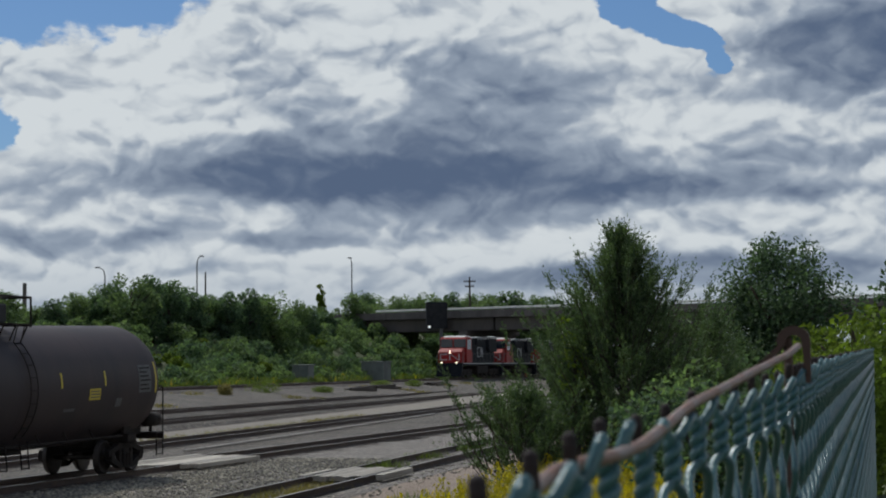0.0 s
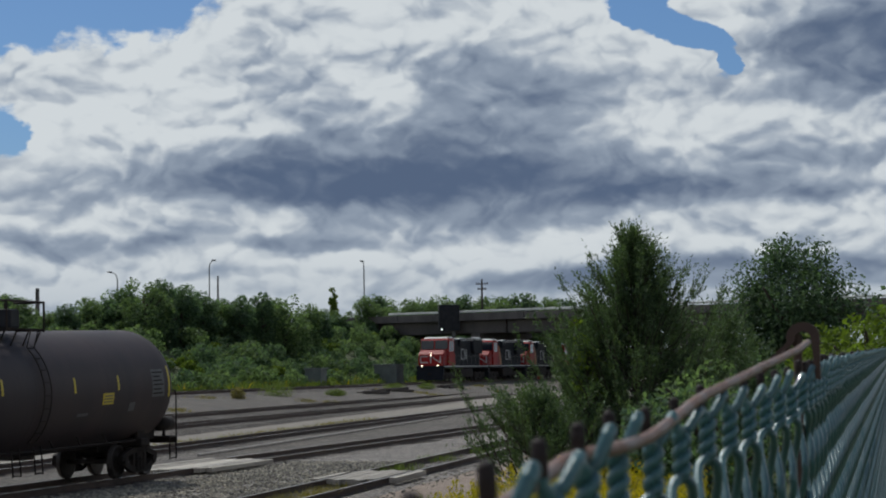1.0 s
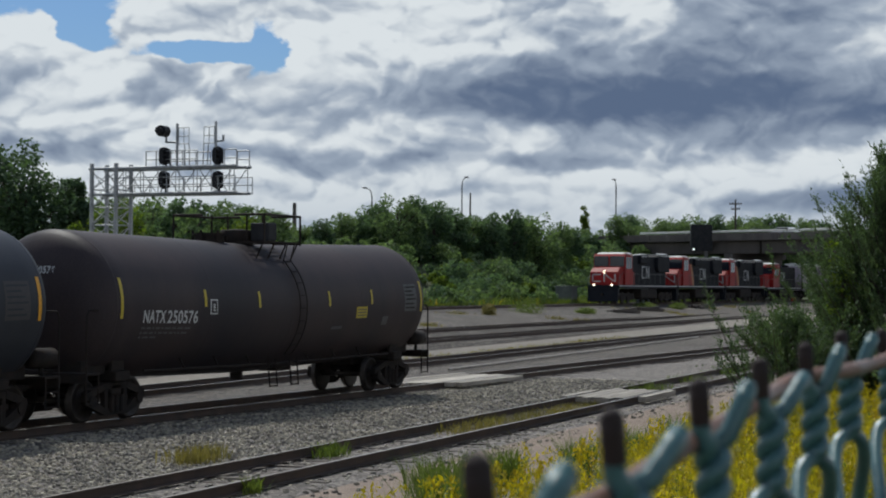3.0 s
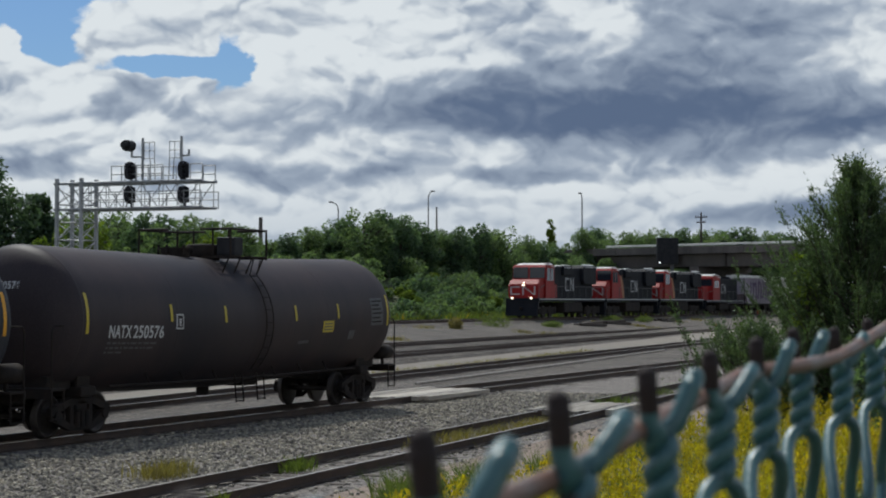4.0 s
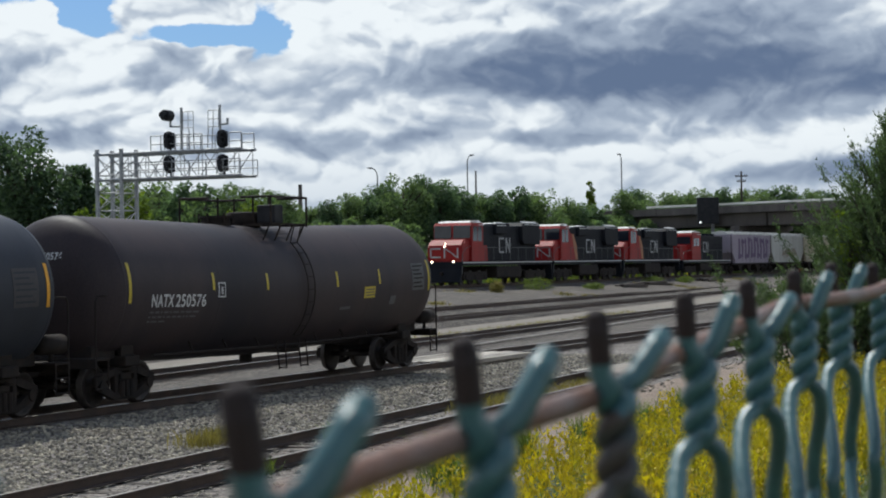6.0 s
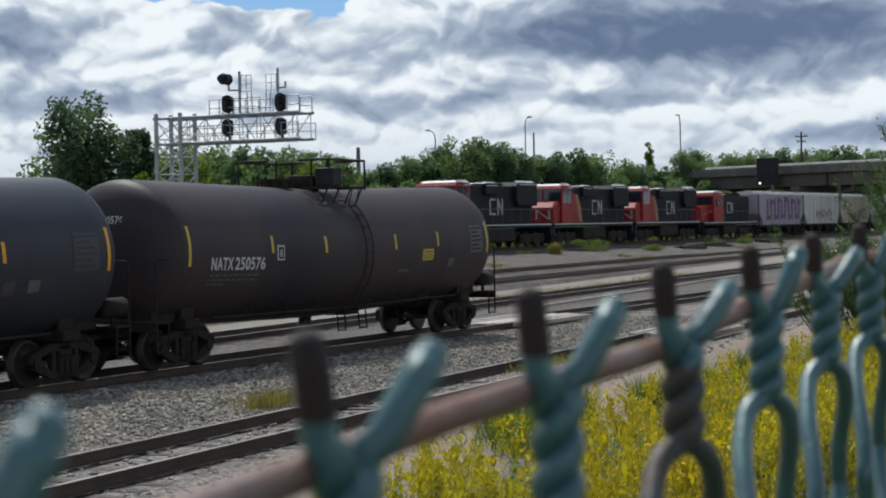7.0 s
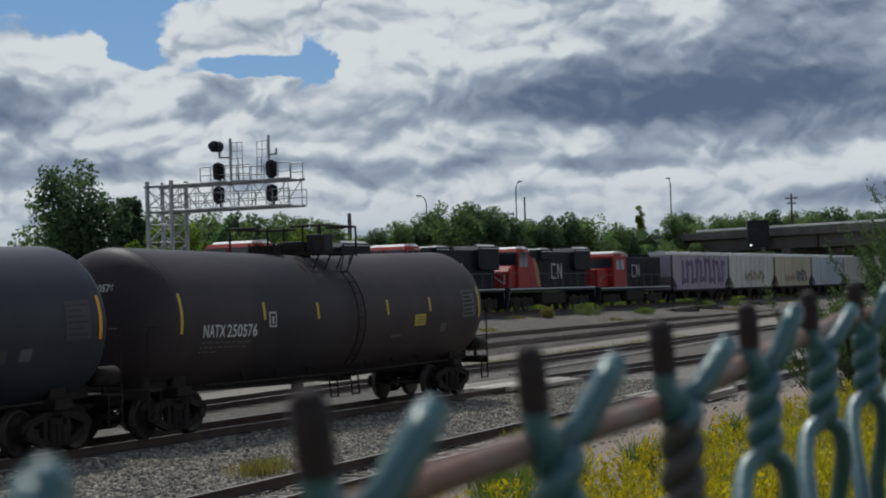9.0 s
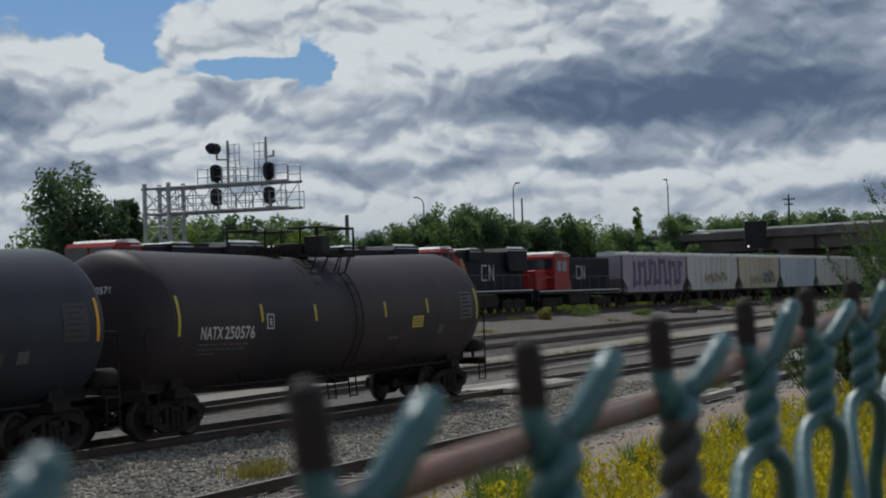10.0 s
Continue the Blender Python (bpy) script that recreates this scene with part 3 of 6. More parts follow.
def tank_car(at, paint, label, lettered, half=7.75):
    """half: from the middle to the seam of the heads."""
    car = thing("tank_car", label, "tank car", "parked tank cars", at=at)
    bm = bmesh.new()
    seg, rings = 64, []
    prof = [(-half - 0.72 * math.sin(a), TANK_R * math.cos(a) if a < 1.5 else 0.02) for a in (1.56, 1.4, 1.2, 1.0, 0.8, 0.6, 0.4, 0.2)]
    body = [(-half + 2 * half * k / 40, TANK_R) for k in range(41)]
    prof = prof + body + [(-s, r) for s, r in prof[::-1]]
    for s, r in prof:
        zc = tank_axis(s)
        rings.append([bm.verts.new((s, -math.cos(2 * math.pi * k / seg) * r, zc + math.sin(2 * math.pi * k / seg) * r)) for k in range(seg)])
    for p, q in zip(rings, rings[1:]):
        for k in range(seg):
            bm.faces.new((p[k], p[(k + 1) % seg], q[(k + 1) % seg], q[k]))
    bm.faces.new(rings[0]), bm.faces.new(rings[-1])
    bmesh.ops.recalc_face_normals(bm, faces=bm.faces[:])
    shell = part("tank_shell", bm, paint, car, "dark welded tank with domed heads", True)
    # weld bands round the shell
    for x in (-half, -half * 0.5, -0.02, half * 0.5, half):
        bm = bmesh.new()
        ring0 = []
        for o, dx in ((-0.001, -0.025), (0.0025, -0.012), (0.0025, 0.012), (-0.001, 0.025)):
            ring0.append([bm.verts.new((x + dx, -math.cos(2 * math.pi * k / seg) * (TANK_R + o), tank_axis(x + dx) + math.sin(2 * math.pi * k / seg) * (TANK_R + o))) for k in range(seg)])
        for p, q in zip(ring0, ring0[1:]):
            for k in range(seg):
                bm.faces.new((p[k], p[(k + 1) % seg], q[(k + 1) % seg], q[k]))
        bmesh.ops.recalc_face_normals(bm, faces=bm.faces[:])
        part("weld_seam", bm, paint, shell, "", True)
    # stub sills, body bolsters, saddles
    tc = 6.94
    for s in (-1, 1):
        bm = bmesh.new()
        box(bm, s * 5.6, s * 8.55, -0.42, 0.42, 0.72, 1.12, 0.03)
        box(bm, s * tc - 0.28, s * tc + 0.28, -1.22, 1.22, 0.84, 1.06, 0.03)
        prism(bm, [(s * tc - 0.25, 1.0), (s * tc + 0.25, 1.0), (s * tc + 0.2, 1.5), (s * tc - 0.2, 1.5)], -1.08, -1.0)
        prism(bm, [(s * tc - 0.25, 1.0), (s * tc + 0.25, 1.0), (s * tc + 0.2, 1.5), (s * tc - 0.2, 1.5)], 1.12, 1.2)
        box(bm, s * (half - 0.55), s * (half + 0.35), -0.95, 0.95, 1.0, 1.3, 0.03)
        part("end_sill", bm, GRIME, car, "grimy steel stub sill and bolster")
        bm = bmesh.new()
        rod(bm, (s * 8.5, 0, 0.86), (s * 8.85, 0, 0.86), 0.11, 10)
        box(bm, s * 8.8, s * 9.1, -0.17, 0.17, 0.7, 1.02, 0.05)
        part("coupler", bm, GRIME, car, "cast steel knuckle coupler")
        bm = bmesh.new()
        truck_parts(bm, s * tc)
        tr = part("truck", bm, GRIME, car, "rusty black cast freight truck")
        for w in (-0.89, 0.89):
            wheelset(tr, s * tc + w)
        # end platform with its hand rails, corner ladder and brake gear
        bm = bmesh.new()
        box(bm, s * 8.1, s * 8.62, -1.42, 1.42, 1.02, 1.07, 0.01)
        box(bm, s * 8.56, s * 8.62, -1.42, 1.42, 0.86, 1.02, 0.01)
        part("running_board", bm, GRIME, car, "steel grating end platform")
        for y in (-1.40, 1.40):
            bm = bmesh.new()
            tube(bm, [(s * 7.85, y * 0.93, 2.34), (s * 8.3, y, 2.36), (s * 8.5, y, 2.35), (s * 8.58, y, 2.24), (s * 8.58, y, 1.5), (s * 8.58, y, 0.42)], 0.02, 6)
            tube(bm, [(s * 8.14, y, 1.04), (s * 8.14, y, 0.42)], 0.02, 6)
            for z in (0.45, 0.75):
                tube(bm, [(s * 8.14, y, z), (s * 8.58, y, z)], 0.018, 6)
            part("grab_rail", bm, GRIME, car, "thin bent steel grab rail")
        if s > 0:
            bm = bmesh.new()
            rod(bm, (8.05, -1.1, 1.42), (8.75, -1.1, 1.42), 0.2, 16), rod(bm, (8.4, -1.1, 1.05), (8.4, -1.1, 1.3), 0.05, 8)
            part("air_reservoir", bm, GRIME, car, "black cylindrical air reservoir", True)
    # side rail, piping, ladder feet and outlet under the shell
    bm = bmesh.new()
    for y in (-1.25, 1.25):
        tube(bm, [(-6.2, y, 1.03), (0, y, 0.98), (6.2, y, 1.03)], 0.03, 6)
        for x in (-4.5, -3.0, -1.5, 1.5, 3.0, 4.5):
            tube(bm, [(x, y, 1.0), (x, y * 0.85, 1.35)], 0.025, 5)
    part("side_sill_pipe", bm, GRIME, car, "long handrail pipe below the shell")
    for x in (-0.55, 0.55):
        bm = bmesh.new()
        for k in range(2):
            tube(bm, [(x + k * 0.38 - 0.19, -1.3, 1.1), (x + k * 0.38 - 0.19, -1.36, 0.42)], 0.02, 5)
        for z in (0.45, 0.72):
            tube(bm, [(x - 0.19, -1.35, z), (x + 0.19, -1.35, z)], 0.018, 5)
        part("step", bm, GRIME, car, "hanging bar step")
    bm = bmesh.new()
    rod(bm, (0, 0, 0.55), (0, 0, 1.1), 0.16, 12)
    part("bottom_outlet", bm, GRIME, car, "outlet valve below the tank")
    bm = bmesh.new()
    rod(bm, (-1.6, 0.35, 0.95), (-0.7, 0.35, 0.95), 0.2, 12)
    part("brake_cylinder", bm, GRIME, car, "black brake cylinder")
    bm = bmesh.new()
    box(bm, 1.2, 1.9, -0.5, 0.1, 0.72, 1.1, 0.03)
    part("brake_valve", bm, GRIME, car, "black brake valve box")
    dome(car)
    # reflective strips
    for x, lo, hi in ((-7.58, -10, 21), (-4.18, 0, 14), (-1.68, 0, 14), (1.98, 0, 14), (4.46, 0, 14), (7.66, -10, 21)):
        patch("reflective_strip", x - 0.05, x + 0.05, lo, hi, YELLOW if lettered else AMBER, car, "narrow yellow reflective strip")
    patch("data_panel", 6.55, 7.35, -9, 18.2, DULL if lettered else FAINT, car, "grey stencilled data panel")
    for a in (15, 11, 7, 3, -1.5, -5.5):
        patch("data_line", 6.62, 7.28 - 0.1 * (a % 3), a - 0.7, a + 0.7, GRIME if lettered else paint, car, off=0.009)
    patch("notice_plate", 5.2, 5.55, -21.2, -12.6, DULL, car, "small pale stencil square")
    if lettered:
        sign_writing(car)
    else:
        patch("notice_plate", 4.45, 4.8, -22, -12.6, FAINT, car, "small pale stencil square")
    return car


def dome(car):
    """The valve housing, its platform and the guard rails on top of the shell."""
    top = tank_axis(0) + TANK_R
    bm = bmesh.new()
    lathe(bm, [(top - 0.1, 0.42), (top + 0.30, 0.42), (top + 0.33, 0.39), (top + 0.35, 0.1)], "z", 24)
    part("valve_housing", bm, GRIME, car, "black round valve housing", True)
    bm = bmesh.new()
    rod(bm, (-1.35, 0, top - 0.05), (-1.35, 0, top + 0.16), 0.36, 20)
    rod(bm, (-1.35, 0, top + 0.16), (-1.35, 0, top + 0.22), 0.42, 20)
    for k in range(6):
        a = k * math.pi / 3
        rod(bm, (-1.35 + 0.4 * math.cos(a), 0.4 * math.sin(a), top + 0.05), (-1.35 + 0.4 * math.cos(a), 0.4 * math.sin(a), top + 0.28), 0.035, 6)
    part("manway", bm, GRIME, car, "bolted round manway cover")
    for s in (-1, 1):
        y0, y1 = s * 0.5, s * 1.28
        bm = bmesh.new()
        for k in range(9):
            y = y0 + (y1 - y0) * k / 8
            box(bm, -0.92, 0.92, y - 0.012, y + 0.012, top + 0.0, top + 0.035)
        for x in (-0.92, 0, 0.92):
            box(bm, x - 0.02, x + 0.02, min(y0, y1), max(y0, y1), top - 0.03, top + 0.03)
        part("platform_grating", bm, GRIME, car, "open steel grating platform")
        bm = bmesh.new()
        for x in (-0.88, -0.3, 0.3, 0.88):
            bm = bmesh.new()
            tube(bm, [(x, s * 1.22, top), (x, s * 1.02, top - 0.42), (x, s * 0.95, top - 0.38)], 0.022, 5)
            part("platform_bracket", bm, GRIME, car, "bent bar bracket")
        bars = Bars("guard_rail", GRIME, car, "thin black pipe guard rail")
        for x in (-0.92, 0.92):
            bars.add((x, y1, top - 0.05), (x, y1, top + 0.7), 0.03)
            bars.add((x, y1, top + 0.68), (x, s * 0.45, top + 0.68), 0.03)
        for x in (-0.4, 0.4):
            bars.add((x, s * 0.5, top), (x, s * 0.5, top + 0.7), 0.03)
        bars.add((-0.92, y1, top + 0.68), (0.92, y1, top + 0.68), 0.03)
        bm = bmesh.new()
        for x in (0.26, 0.62):
            pts = [(x, s * 1.28, top - 0.02)] + [(x, s * math.cos(radians(a)) * (TANK_R + 0.06), tank_axis(0) + math.sin(radians(a)) * (TANK_R + 0.06)) for a in range(45, -50, -8)]
            tube(bm, pts, 0.017, 5)
        for a in range(44, -48, -11):
            c, d = math.cos(radians(a)) * (TANK_R + 0.06), math.sin(radians(a)) * (TANK_R + 0.06)
            tube(bm, [(0.26, s * c, tank_axis(0) + d), (0.62, s * c, tank_axis(0) + d)], 0.013, 5)
        part("side_ladder", bm, GRIME, car, "curved black side ladder")
    bm = bmesh.new()
    box(bm, -0.22, 0.24, -1.0, -0.5, top + 0.05, top + 0.5, 0.03)
    part("valve_box", bm, SIGNAL, car, "square black protective box")


def sign_writing(car):
    text_mesh("NATX", 0.27, STENCIL, car, None, "lettering", "white stencilled reporting mark", 0.90, (-6.74, -13.0, 0.004))
    text_mesh("250576", 0.27, STENCIL, car, None, "lettering", "white stencilled car number", 1.27, (-5.77, -13.0, 0.004))
    for k, (a, w) in enumerate(((-17.3, 2.0), (-21.2, 1.85), (-24.9, 0.6))):
        x = -6.75
        while x < -6.75 + w:
            step = random.choice((0.14, 0.22, 0.3))
            patch("small_print", x, x + step - 0.06, a - 0.8, a + 0.7, DULL, car, off=0.005)
            x += step
    patch("square_mark", -3.98, -3.66, -6.0, 6.2, STENCIL, car, "white outlined square mark")
    patch("square_mark_field", -3.94, -3.70, -4.9, 5.1, TANK, car, off=0.009)
    text_mesh("E", 0.15, STENCIL, car, None, "lettering", "white stencilled letter", 0.11, (-3.875, -3.0, 0.014))
    patch("placard", 3.55, 4.19, -12.6, -1.9, YELLOW, car, "yellow worded placard")
    for a in (-4.6, -7.3, -10.0):
        patch("placard_line", 3.62, 4.12, a - 0.5, a + 0.5, DULL, car, off=0.009)
    patch("notice_plate", 2.25, 2.85, -22, -19.1, DULL, car, "pale worn stencil line")
    head = text_mesh("NATX250576", 0.15, STENCIL, car, Matrix.Identity(4), "head_lettering", "white stencilled mark on the head")
    wide = max(v.co.x for v in head.data.vertices)
    for v in head.data.vertices:
        y, z = 0.66 - 1.12 * v.co.x / wide, 3.12 + v.co.y
        r = math.hypot(y, z - tank_axis(7.75)) / TANK_R
        v.co = (-7.75 - 0.72 * math.sqrt(1 - r * r) - 0.008 - v.co.z, y, z)


CAR_X = 40.87
tank_car(pose(CAR_X, 0, 0), TANK, "parked black-brown tank car with white stencilled mark", True)
tank_car(pose(CAR_X - 18.12, 0, 0), TANK_BLUE, "parked blue-black tank car coupled behind another", False)


# ---------------------------------------------------------------- the moving train
MAIN_Y, MAIN_Z, FRONT = 31.0, 1.4, 198.7
MOVING = []


def badge(parent, x, z, y, s, wide=1.0):
    """The railway's mark, as an open frame and two bars."""
    bm = bmesh.new()
    t = 0.11 * s
    y0, y1 = y - 0.006, y + 0.02
    for x0, x1, z0, z1 in ((0, t, 0, s), (0, 0.7 * s, 0, t), (0, 0.7 * s, s - t, s)):
        box(bm, x + x0 * wide, x + x1 * wide, y0, y1, z + z0, z + z1)
    mark = part("emblem", bm, WHITE, parent, "white angular line emblem")
    bm = bmesh.new()
    for x0, x1, z0, z1 in ((0.95 * s, 0.95 * s + t, 0, s), (1.6 * s - t, 1.6 * s, 0, s)):
        box(bm, x + x0 * wide, x + x1 * wide, y0, y1, z + z0, z + z1)
    prism(bm, [(x + 0.95 * s * wide, z + s), (x + (0.95 * s + t) * wide, z + s), (x + 1.6 * s * wide, z), (x + (1.6 * s - t) * wide, z)], y0 - 0.004, y1)
    part("emblem_stroke", bm, WHITE, parent, "white angular line emblem")
    return mark


def loco_wheels(v, xs, r):
    for x in xs:
        w = wheelset(v, x, r)
        MOVING.append((w, "spin", x, r))


def loco_truck(v, cx, spread, n):
    for s in (-1, 1):
        y = s * 1.12
        bm = bmesh.new()
        prism(bm, [(cx - spread / 2 - 0.6, 0.55), (cx - spread / 2 - 0.5, 0.35), (cx + spread / 2 + 0.5, 0.35), (cx + spread / 2 + 0.6, 0.55), (cx + spread / 2 + 0.5, 0.98), (cx - spread / 2 - 0.5, 0.98)], y - 0.08, y + 0.08)
        for k in range(n):
            x = cx - spread / 2 + spread * k / (n - 1)
            box(bm, x - 0.2, x + 0.2, y - 0.14, y + 0.14, 0.36, 0.78, 0.04)
            rod(bm, (x + 0.45, y, 0.7), (x + 0.45, y, 1.15), 0.09, 8)
        part("truck_frame", bm, GRIME, v, "grimy cast locomotive truck frame")


def roof_slope(v, x0, x1, y0, z0, y1, z1):
    """A pale sheet on the sloping edge of a roof, coloured as the sky's reflection."""
    bm = bmesh.new()
    a = [bm.verts.new(p) for p in ((x0, y0, z0), (x1, y0, z0), (x1 - 0.1, y1, z1), (x0 + 0.1, y1, z1))]
    b = [bm.verts.new(q.co + Vector((0, 0, -0.05))) for q in a]
    bm.faces.new(a), bm.faces.new(b[::-1])
    for k in range(4):
        bm.faces.new((a[k], b[k], b[(k + 1) % 4], a[(k + 1) % 4]))
    bmesh.ops.recalc_face_normals(bm, faces=bm.faces[:])
    part("roof_slope", bm, ROOF, v, "sloping roof edge coloured pale like reflected sky")


def locomotive(offset, label, lights):
    """A six-axle wide-cab road engine, nose towards -x, 22.3 m long."""
    v = thing("locomotive", label, "locomotive", "locomotives of the train", at=pose(FRONT + offset, MAIN_Y, MAIN_Z))
    MOVING.append((v, "roll", offset, 0))
    bm = bmesh.new()
    box(bm, 0.5, 21.9, -1.5, 1.5, 1.42, 1.72, 0.03)
    box(bm, 0.35, 0.6, -1.45, 1.45, 0.7, 1.72, 0.03), box(bm, 21.8, 22.0, -1.45, 1.45, 0.7, 1.72, 0.03)
    part("underframe", bm, BLACK, v, "black steel underframe and walkway")
    bm = bmesh.new()
    box(bm, 0.55, 21.85, -1.53, -1.505, 1.60, 1.68)
    part("sill_stripe", bm, STENCIL, v, "pale reflective sill stripe")
    bm = bmesh.new()
    prism(bm, [(0.1, 0.25), (0.5, 0.2), (0.55, 1.2), (0.35, 1.2)], -1.4, 1.4)
    part("snow_plow", bm, BLACK, v, "black pilot plow")
    bm = bmesh.new()
    box(bm, 8.3, 14.2, -1.45, 1.45, 0.45, 1.38, 0.12)
    part("fuel_tank", bm, GRIME, v, "grimy black fuel tank")
    loco_truck(v, 4.1, 4.1, 3), loco_truck(v, 18.4, 4.1, 3)
    loco_wheels(v, (2.05, 4.1, 6.15, 16.35, 18.4, 20.45), 0.533)
    # nose with its chamfered top
    bm = bmesh.new()
    prism(bm, [(0.75, 1.72), (2.5, 1.72), (2.5, 3.38), (1.35, 3.28), (0.75, 2.85)], -1.35, 1.35)
    bmesh.ops.bevel(bm, geom=bm.edges[:], offset=0.09, segments=2, affect="EDGES")
    nose = part("nose", bm, RED, v, "red chamfered nose")
    bm = bmesh.new()
    prism(bm, [(2.45, 1.72), (5.1, 1.72), (5.1, 4.55), (2.75, 4.55), (2.5, 4.3)], -1.52, 1.52)
    bmesh.ops.bevel(bm, geom=bm.edges[:], offset=0.06, segments=2, affect="EDGES")
    cab = part("cab", bm, RED, v, "red wide crew cab")
    bm = bmesh.new()
    prism(bm, [(2.9, 4.56), (5.25, 4.56), (5.25, 4.66), (4.2, 4.72), (3.1, 4.66)], -1.25, 1.25)
    part("cab_roof", bm, ROOF, cab, "cab roof coloured pale as if sunlit")
    for x0, x1 in ((2.78, 3.72), (3.84, 4.72)):
        bm = bmesh.new()
        box(bm, x0, x1, -1.535, -1.51, 3.2, 4.28, 0.01)
        part("side_window", bm, GLASS, cab, "dark side window")
    for y0, y1 in ((-1.42, -0.08), (0.08, 1.42)):
        bm = bmesh.new()
        prism(bm, [(2.40, 3.42), (2.47, 3.42), (2.535, 4.34), (2.46, 4.34)], y0, y1)
        part("windscreen", bm, GLASS, cab, "dark windscreen pane")
    # emblem across the nose
    bm = bmesh.new()
    for y0, y1, z0, z1 in ((1.02, 1.14, 2.0, 2.72), (0.3, 1.14, 2.0, 2.11), (0.3, 1.14, 2.61, 2.72), (-0.06, 0.06, 2.0, 2.72), (-1.1, -0.98, 2.0, 2.72)):
        box(bm, 0.735, 0.76, y0, y1, z0, z1)
    a = [bm.verts.new((0.732, y, z)) for y, z in ((0.06, 2.72), (-0.09, 2.72), (-1.1, 2.0), (-0.95, 2.0))]
    bm.faces.new(a)
    part("emblem", bm, WHITE, nose, "white angular line emblem")
    if lights:
        for y, z, x in ((0.0, 3.0, 1.03), (0.0, 2.82, 0.81), (-0.85, 1.72, 0.34), (0.85, 1.72, 0.34)):
            bm = bmesh.new()
            rod(bm, (x - 0.08, y, z), (x + 0.1, y, z), 0.065, 14)
            part("headlight", bm, LAMP, v, "lit warm-white headlight")
    # long hood: engine room, blower, dynamic brake, radiator wings
    bm = bmesh.new()
    tail = 18.7 if lights else 20.8
    box(bm, 5.1, tail, -1.15, 1.15, 1.72, 4.42, 0.1)
    for k in range(18 if lights else 22):
        x = 7.8 + k * 0.58
        box(bm, x, x + 0.54, -1.165, -1.14, 1.95, 3.5, 0.01)
    hood = part("long_hood", bm, BLACK, v, "black long hood with door panels")
    bm = bmesh.new()
    prism(bm, [(5.1, 1.74), (6.9, 1.74), (6.8, 2.9), (5.1, 2.9)] if lights else [(5.1, 1.74), (8.0, 1.74), (6.9, 3.9), (5.1, 4.3)], -1.2, -1.14)
    part("hood_front_panel", bm, RED, hood, "red paint panel behind the cab")
    if not lights:
        bm = bmesh.new()
        prism(bm, [(8.05, 1.74), (8.75, 1.74), (8.35, 2.9), (7.5, 3.9), (6.95, 3.9)], -1.2, -1.14)
        part("hood_stripe", bm, TAN, hood, "slanted tan stripe")
    bm = bmesh.new()
    prism(bm, [(tail - 4.3, 3.35), (tail - 3.9, 3.0), (tail + 0.1, 3.0), (tail + 0.1, 4.65), (tail - 3.9, 4.65), (tail - 4.3, 4.4)], -1.5, 1.5)
    bmesh.ops.bevel(bm, geom=bm.edges[:], offset=0.05, segments=1, affect="EDGES")
    part("radiator_wing", bm, BLACK, v, "black overhanging radiator housing")
    # radiator and housing tops get a sunlit look from the pale colour
    bm = bmesh.new()
    prism(bm, [(tail - 3.8, 4.655), (tail, 4.655), (tail, 4.70), (tail - 3.8, 4.70)], -1.4, 1.4)
    part("radiator_screen", bm, ROOF, v, "radiator screen coloured pale as if sunlit")
    bm = bmesh.new()
    box(bm, 8.4, 10.9, -1.4, 1.4, 3.75, 4.55, 0.08)
    part("dynamic_brake", bm, BLACK, v, "black box housing")
    bm = bmesh.new()
    prism(bm, [(8.5, 4.555), (10.8, 4.555), (10.7, 4.60), (8.6, 4.60)], -1.35, 1.35)
    part("housing_roof", bm, ROOF, v, "housing roof coloured pale as if sunlit")
    bm = bmesh.new()
    box(bm, 13.2, 14.4, -0.4, 0.4, 4.4, 4.65, 0.05)
    part("exhaust_stack", bm, GRIME, v, "sooty exhaust stack")
    badge(v, 9.6 if lights else 11.4, 2.35, -1.19, 1.15, 1.45)
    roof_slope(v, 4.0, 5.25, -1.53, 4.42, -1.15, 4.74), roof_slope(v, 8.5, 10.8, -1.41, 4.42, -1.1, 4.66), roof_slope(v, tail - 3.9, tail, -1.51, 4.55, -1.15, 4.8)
    # hand rails
    bm = bmesh.new()
    for y in (-1.46, 1.46):
        tube(bm, [(5.4, y, 2.75), (21.3, y, 2.75), (21.8, y, 2.5), (21.9, y, 1.0)], 0.02, 5)
        for k in range(9):
            tube(bm, [(5.6 + k * 1.95, y, 1.72), (5.6 + k * 1.95, y, 2.75)], 0.018, 5)
        tube(bm, [(2.4, y, 2.85), (1.5, y, 2.7), (0.6, y, 2.3), (0.5, y, 0.8)], 0.025, 5)
    part("handrail", bm, POLE, v, "grey thin handrails along the walkway")
    bm = bmesh.new()
    rod(bm, (-0.1, 0, 0.86), (0.4, 0, 0.86), 0.12, 8), rod(bm, (21.9, 0, 0.86), (22.35, 0, 0.86), 0.12, 8)
    part("coupler", bm, GRIME, v, "steel couplers")
    return v


